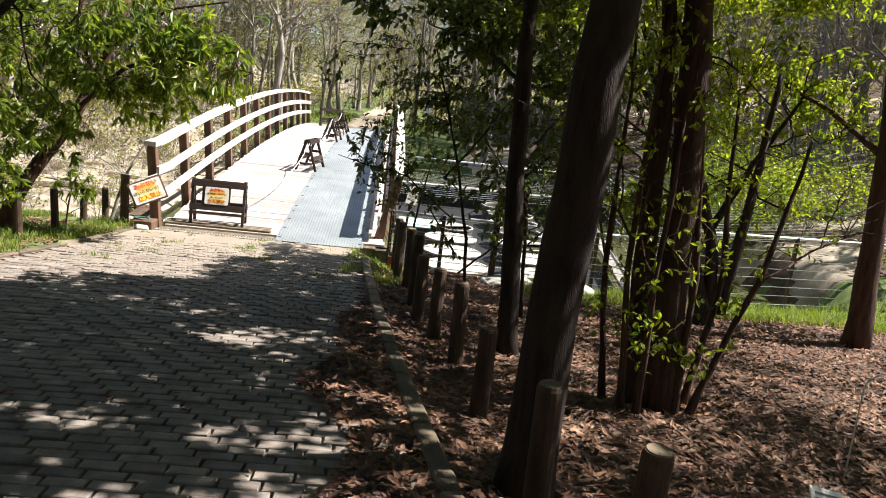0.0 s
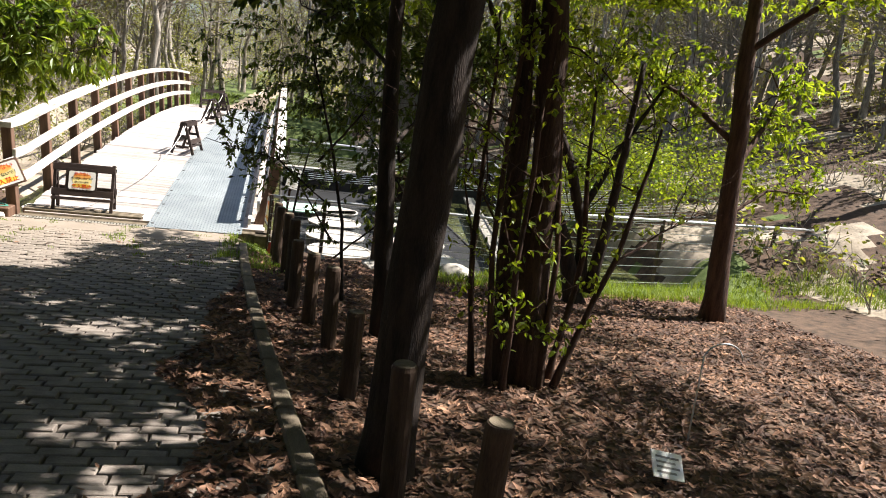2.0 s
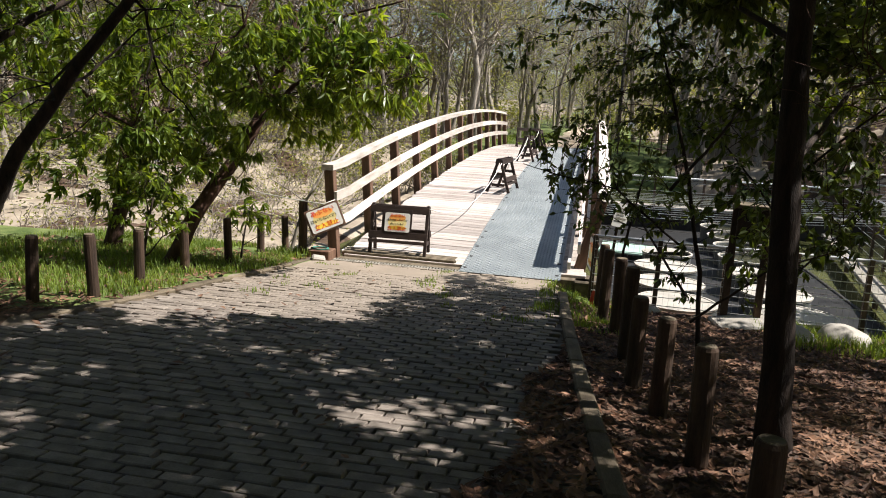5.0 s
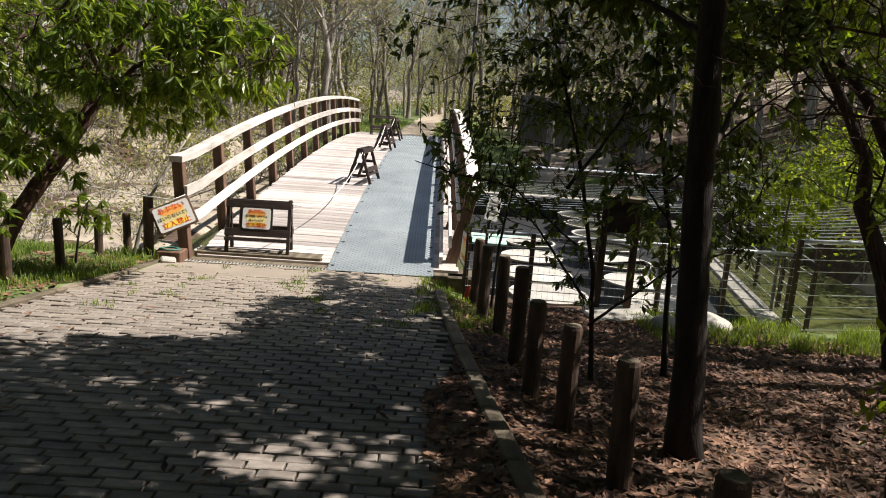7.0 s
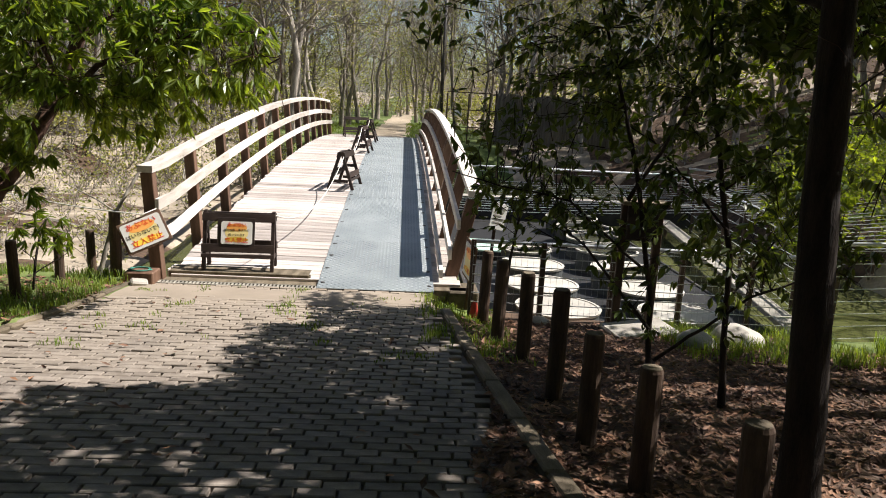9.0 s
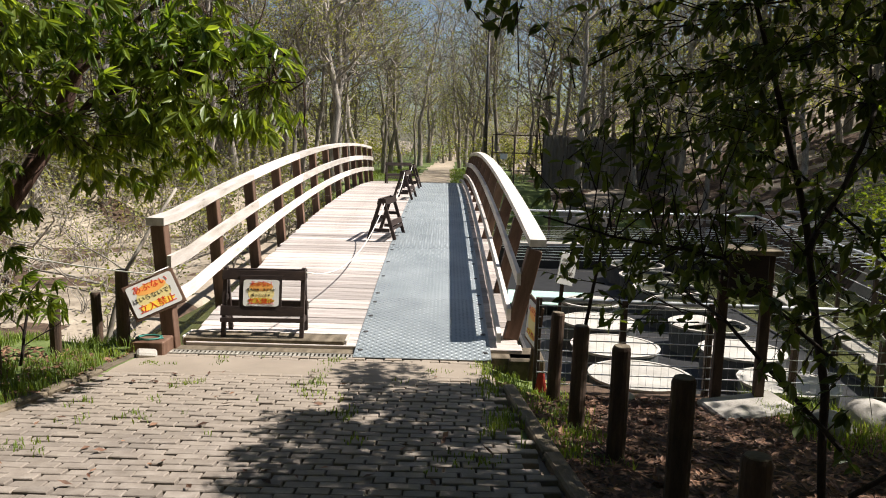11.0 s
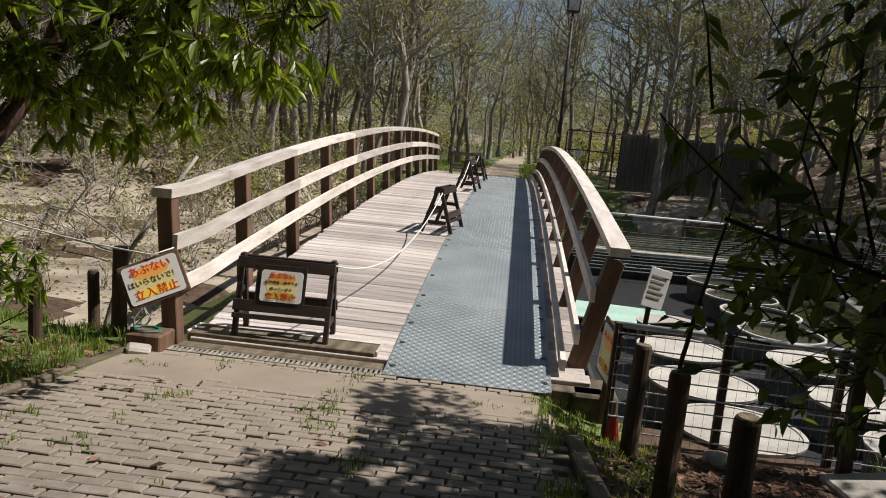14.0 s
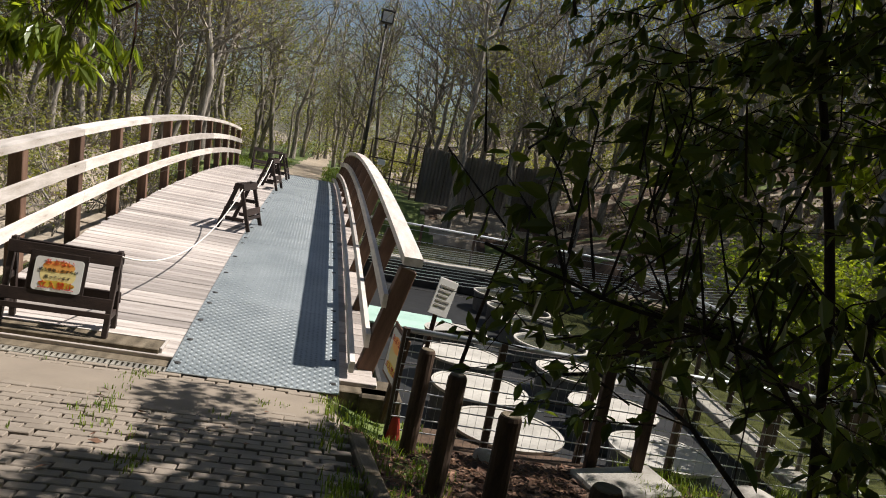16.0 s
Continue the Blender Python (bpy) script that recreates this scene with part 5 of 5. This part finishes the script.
def scrub(name, zone, count, h, leaves, material, size, label, seed):
    """Understory thicket: thin stems and small leaves in one mesh each."""
    rng = random.Random(seed)
    parts, tips = [], []
    for k in range(count):
        for _ in range(20):
            x, y = rng.uniform(zone[0], zone[1]), rng.uniform(zone[2], zone[3])
            if ground_z(x, y) > -0.64 and not (abs(x - 0.3) < 2.0 and 20 < y < 54):
                break
        else:
            continue
        g = ground_z(x, y)
        for s in range(3):
            d = Vector((rng.uniform(-0.6, 0.6), rng.uniform(-0.6, 0.6), 1))
            grow(parts, (x, y, g - 0.05), d, h * rng.uniform(0.4, 0.75), 0.015, 1, rng, tips, 4, 0.1, 3, 0.7)
    if not parts:
        return
    t = thing(name, pose(0, 0, 0), label, "scrub", kind="stuff")
    v, f = merge(parts)
    part("stems", raw("stems", v, f, M["bark_grey"]), None, t)
    if leaves:
        part("leaves", leaf_cloud("leaves", tips, leaves, size, 0.32, material, seed, 0.22), None, t)


scrub("bank_scrub", (-12, -2.6, 12, 20), 130, 1.6, 9000, M["leaf_far"], 0.10, "tangled bare twigs and small leaves on the far bank", 41)
scrub("bank_scrub", (-10, -2.7, 1.5, 13), 110, 0.75, 3600, M["leaf_far"], 0.07, "low dry stems and weeds on the muddy bank", 40)
scrub("bank_scrub", (-26, -9, 4, 26), 160, 2.0, 12000, M["leaf_far"], 0.13, "dense undergrowth across the water", 42)
scrub("wood_scrub", (-20, 24, 26, 60), 300, 1.9, 26000, M["leaf_far"], 0.16, "woodland undergrowth beyond the bridge", 43)
scrub("slope_scrub", (10.8, 26, -9, 24), 240, 0.9, 7000, M["leaf_far"], 0.12, "dry scrub on the sunlit slope", 44)
scrub("fence_shrub", (9.3, 13, 3, 10), 40, 1.5, 9000, M["leaf_bright"], 0.09, "yellow-green shrubs behind the wire fence", 45)
scrub("pond_reeds", (2.2, 8.5, 10.7, 16), 120, 0.9, 5000, M["leaf_far"], 0.09, "dry stems and weeds beyond the pond", 46)
scrub("slope_wood", (24, 60, -20, 70), 330, 6.0, 32000, M["leaf_far"], 0.35, "wooded slope behind the pond", 47)
scrub("left_wood", (-60, -24, -20, 80), 360, 9.0, 50000, M["leaf_far"], 0.26, "dense wood across the stream", 48)
scrub("end_wood", (-40, 50, 70, 110), 420, 7.5, 24000, M["leaf_far"], 0.34, "far wood closing the path", 49)
scrub("path_end_wood", (-6, 8, 55, 70), 70, 8.0, 3200, M["leaf_far"], 0.2, "trees where the path bends away", 51)
# Always out of view; this wood only cuts sky light from behind.
scrub("rear_wood", (-30, 30, -40, -22), 160, 6.0, 16000, M["leaf_dark"], 0.35, "unseen trees behind the path, cutting sky light", 50)

# dead wood fallen over the stream's near side
for i, (x, y, d) in enumerate(((-4.6, 5.5, (-0.9, 0.5, 0.3)), (-5.4, 8.0, (0.8, 0.5, 0.35)), (-8.5, 7.0, (0.7, -0.4, 0.4)), (-3.6, 9.5, (-0.6, 0.8, 0.5)))):
    rng = random.Random(200 + i)
    parts, tips = [], []
    grow(parts, (0, 0, 0), d, 2.6, 0.035, 3, rng, tips, 5, 0.15, 3, 0.62)
    v, f = merge(parts)
    t = thing("fallen_branch", pose(x, y, -0.68), "pale bare fallen branch lying over the water", "branch", "fallen branches")
    part("wood", raw("wood", v, f, M["bark_grey"], True), None, t)

# ---- ground cover ----


def litter(zone, count, seed, keep):
    rng = np.random.RandomState(seed)
    verts, faces = [], []
    k = 0
    while k < count:
        x, y = rng.uniform(zone[0], zone[1]), rng.uniform(zone[2], zone[3])
        k += 1
        if not keep(x, y):
            continue
        z = (ground_z(x, y) if not (left_x(y) < x < kerb_x(y)) else path_z(y)) + 0.008
        a, ln = rng.uniform(0, 6.28), rng.uniform(0.02, 0.052)
        c, s = math.cos(a), math.sin(a)
        tx, ty = rng.normal(0, 0.35, 2)
        o = len(verts)
        for dx, dy, dz in ((-1, 0, 0), (-0.1, 0.42, 0.16), (1, 0, rng.uniform(0, 0.4)), (-0.1, -0.42, 0.16), (0.05, 0, 0.0)):
            dx, dy = dx * ln, dy * ln
            verts.append((x + dx * c - dy * s, y + dx * s + dy * c, z + dz * ln + abs(tx) * 0.02 + tx * dx * 0.6 + ty * dy * 0.6))
        faces += [(o, o + 4, o + 1), (o + 4, o + 2, o + 1), (o, o + 3, o + 4), (o + 4, o + 3, o + 2)]
    me = raw("leaf_litter", verts, faces, M["leaf_litter"])
    tagged(new("leaf_litter", me), "thick brown fallen leaves on the ground", "leaves", kind="stuff")


litter((1.45, 9.5, -12, -0.6), 62000, 3, lambda x, y: x > kerb_x(y) + 0.0 and (y < -1.6 or x < 6))
litter((0.1, 2.6, -12, -3.6), 24000, 4, lambda x, y: kerb_x(y) - 1.15 * (0.55 + noise.noise((x, y * 0.8, 3))) * smooth(-4, -7, y) < x < kerb_x(y))
litter((-7, -2.2, -9, 0.0), 10000, 5, lambda x, y: x < left_x(y) + 0.15 * noise.noise((x * 2, y * 2, 1)))
litter((-2.8, 1.5, -12, -0.8), 500, 6, lambda x, y: left_x(y) < x < kerb_x(y) and noise.noise((x * 1.2, y * 1.2, 7)) > 0.0)


def grass(zone, count, seed, keep, h):
    rng = np.random.RandomState(seed)
    verts, faces = [], []
    for _ in range(count):
        x, y = rng.uniform(zone[0], zone[1]), rng.uniform(zone[2], zone[3])
        if not keep(x, y):
            continue
        z = ground_z(x, y) if not (left_x(y) < x < kerb_x(y) and y < 0.2) else path_z(y)
        for b in range(5):
            a, ln = rng.uniform(0, 6.28), h * rng.uniform(0.5, 1.25)
            px, py = x + rng.normal(0, 0.03), y + rng.normal(0, 0.03)
            c, s, w, ben = math.cos(a), math.sin(a), 0.0045, ln * rng.uniform(0.2, 0.7)
            o = len(verts)
            verts += [(px - s * w, py + c * w, z - 0.01), (px + s * w, py - c * w, z - 0.01),
                      (px + c * ben * 0.4 + s * w * 0.8, py + s * ben * 0.4 - c * w * 0.8, z + ln * 0.6), (px + c * ben * 0.4 - s * w * 0.8, py + s * ben * 0.4 + c * w * 0.8, z + ln * 0.6),
                      (px + c * ben, py + s * ben, z + ln * 0.9)]
            faces += [(o, o + 1, o + 2, o + 3), (o + 3, o + 2, o + 4)]
    me = raw("grass", verts, faces, M["grass"])
    tagged(new("grass", me), "tufts of bright spring grass", "grass", kind="stuff")


grass((-7, -2.1, -4.5, 0.9), 4200, 1, lambda x, y: x < left_x(y) - 0.02 and noise.noise((x, y, 2)) > -0.25, 0.12)
grass((1.3, 2.3, -3.0, 0.1), 480, 2, lambda x, y: noise.noise((x * 2, y * 2, 2)) > -0.15, 0.09)
grass((4.0, 13, -2.4, -0.4), 2600, 3, lambda x, y: noise.noise((x, y, 5)) > -0.3, 0.15)
grass((-2.0, 1.4, -3.6, -0.05), 1500, 4, lambda x, y: noise.noise((x * 2.6, y * 2.6, 8)) > 0.34, 0.04)
grass((-3, 4, 24, 40), 2600, 5, lambda x, y: abs(x - 0.3) > 0.9, 0.16)

# ---- setts of the path, last ----


def setts():
    base = thing("path", pose(0, 0, 0), "worn grey brick setts in running bond, sandy joints", "path", kind="structure")
    rng = random.Random(8)
    shapes = []
    for i in range(5):
        bm = bmesh.new()
        w, d = 0.093, 0.044
        lo = [(-w, -d, -0.05), (w, -d, -0.05), (w, d, -0.05), (-w, d, -0.05)]
        hi = [(-w, -d, -0.006), (w, -d, -0.006), (w, d, -0.006), (-w, d, -0.006)]
        tp = [((-w + 0.005 + rng.uniform(0, 0.005)), -d + 0.005, 0), (w - 0.006, -d + 0.004 + rng.uniform(0, 0.003), 0), (w - 0.005, d - 0.005, 0), (-w + 0.004, d - 0.006, 0)]
        v = [bm.verts.new(p) for p in lo + hi + tp]
        for k in range(4):
            q = (k + 1) % 4
            bm.faces.new((v[k], v[q], v[4 + q], v[4 + k]))
            bm.faces.new((v[4 + k], v[4 + q], v[8 + q], v[8 + k]))
        bm.faces.new(v[8:12])
        shapes.append(mesh_of("sett", bm, M["brick"]))
    cells = []
    y, row = -0.03, 0
    while y > -14.5:
        x = left_x(y) + 0.12 + (0.1 if row % 2 else 0)
        while x < kerb_x(y) - 0.08:
            cells.append((x + rng.uniform(-0.003, 0.003), y + rng.uniform(-0.003, 0.003), rng.uniform(-0.010, 0.005)))
            x += 0.2
        y -= 0.1
        row += 1
    cells.sort(key=lambda c: abs(c[0] - 0.3) + 0.6 * abs(c[1] + 5.6))
    for x, y, dz in cells[:300]:
        part("sett", rng.choice(shapes), None, base, m=pose(x, y, path_z(y) + dz, -5.43 + rng.uniform(-1, 1), rng.uniform(-1, 1), rng.uniform(-1.2, 1.2)))
    verts, faces = [], []
    tmpl = [([tuple(v.co) for v in s.vertices], [tuple(p.vertices) for p in s.polygons]) for s in shapes]
    for x, y, dz in cells[300:]:
        tv, tf = rng.choice(tmpl)
        m = pose(x, y, path_z(y) + dz, -5.43 + rng.uniform(-1, 1), rng.uniform(-1, 1), rng.uniform(-1.2, 1.2))
        o = len(verts)
        verts += [tuple(m @ Vector(p)) for p in tv]
        faces += [tuple(i + o for i in f) for f in tf]
    tagged(part("setts", raw("setts", verts, faces, M["brick_bed"]), None, base), kind="stuff")


setts()
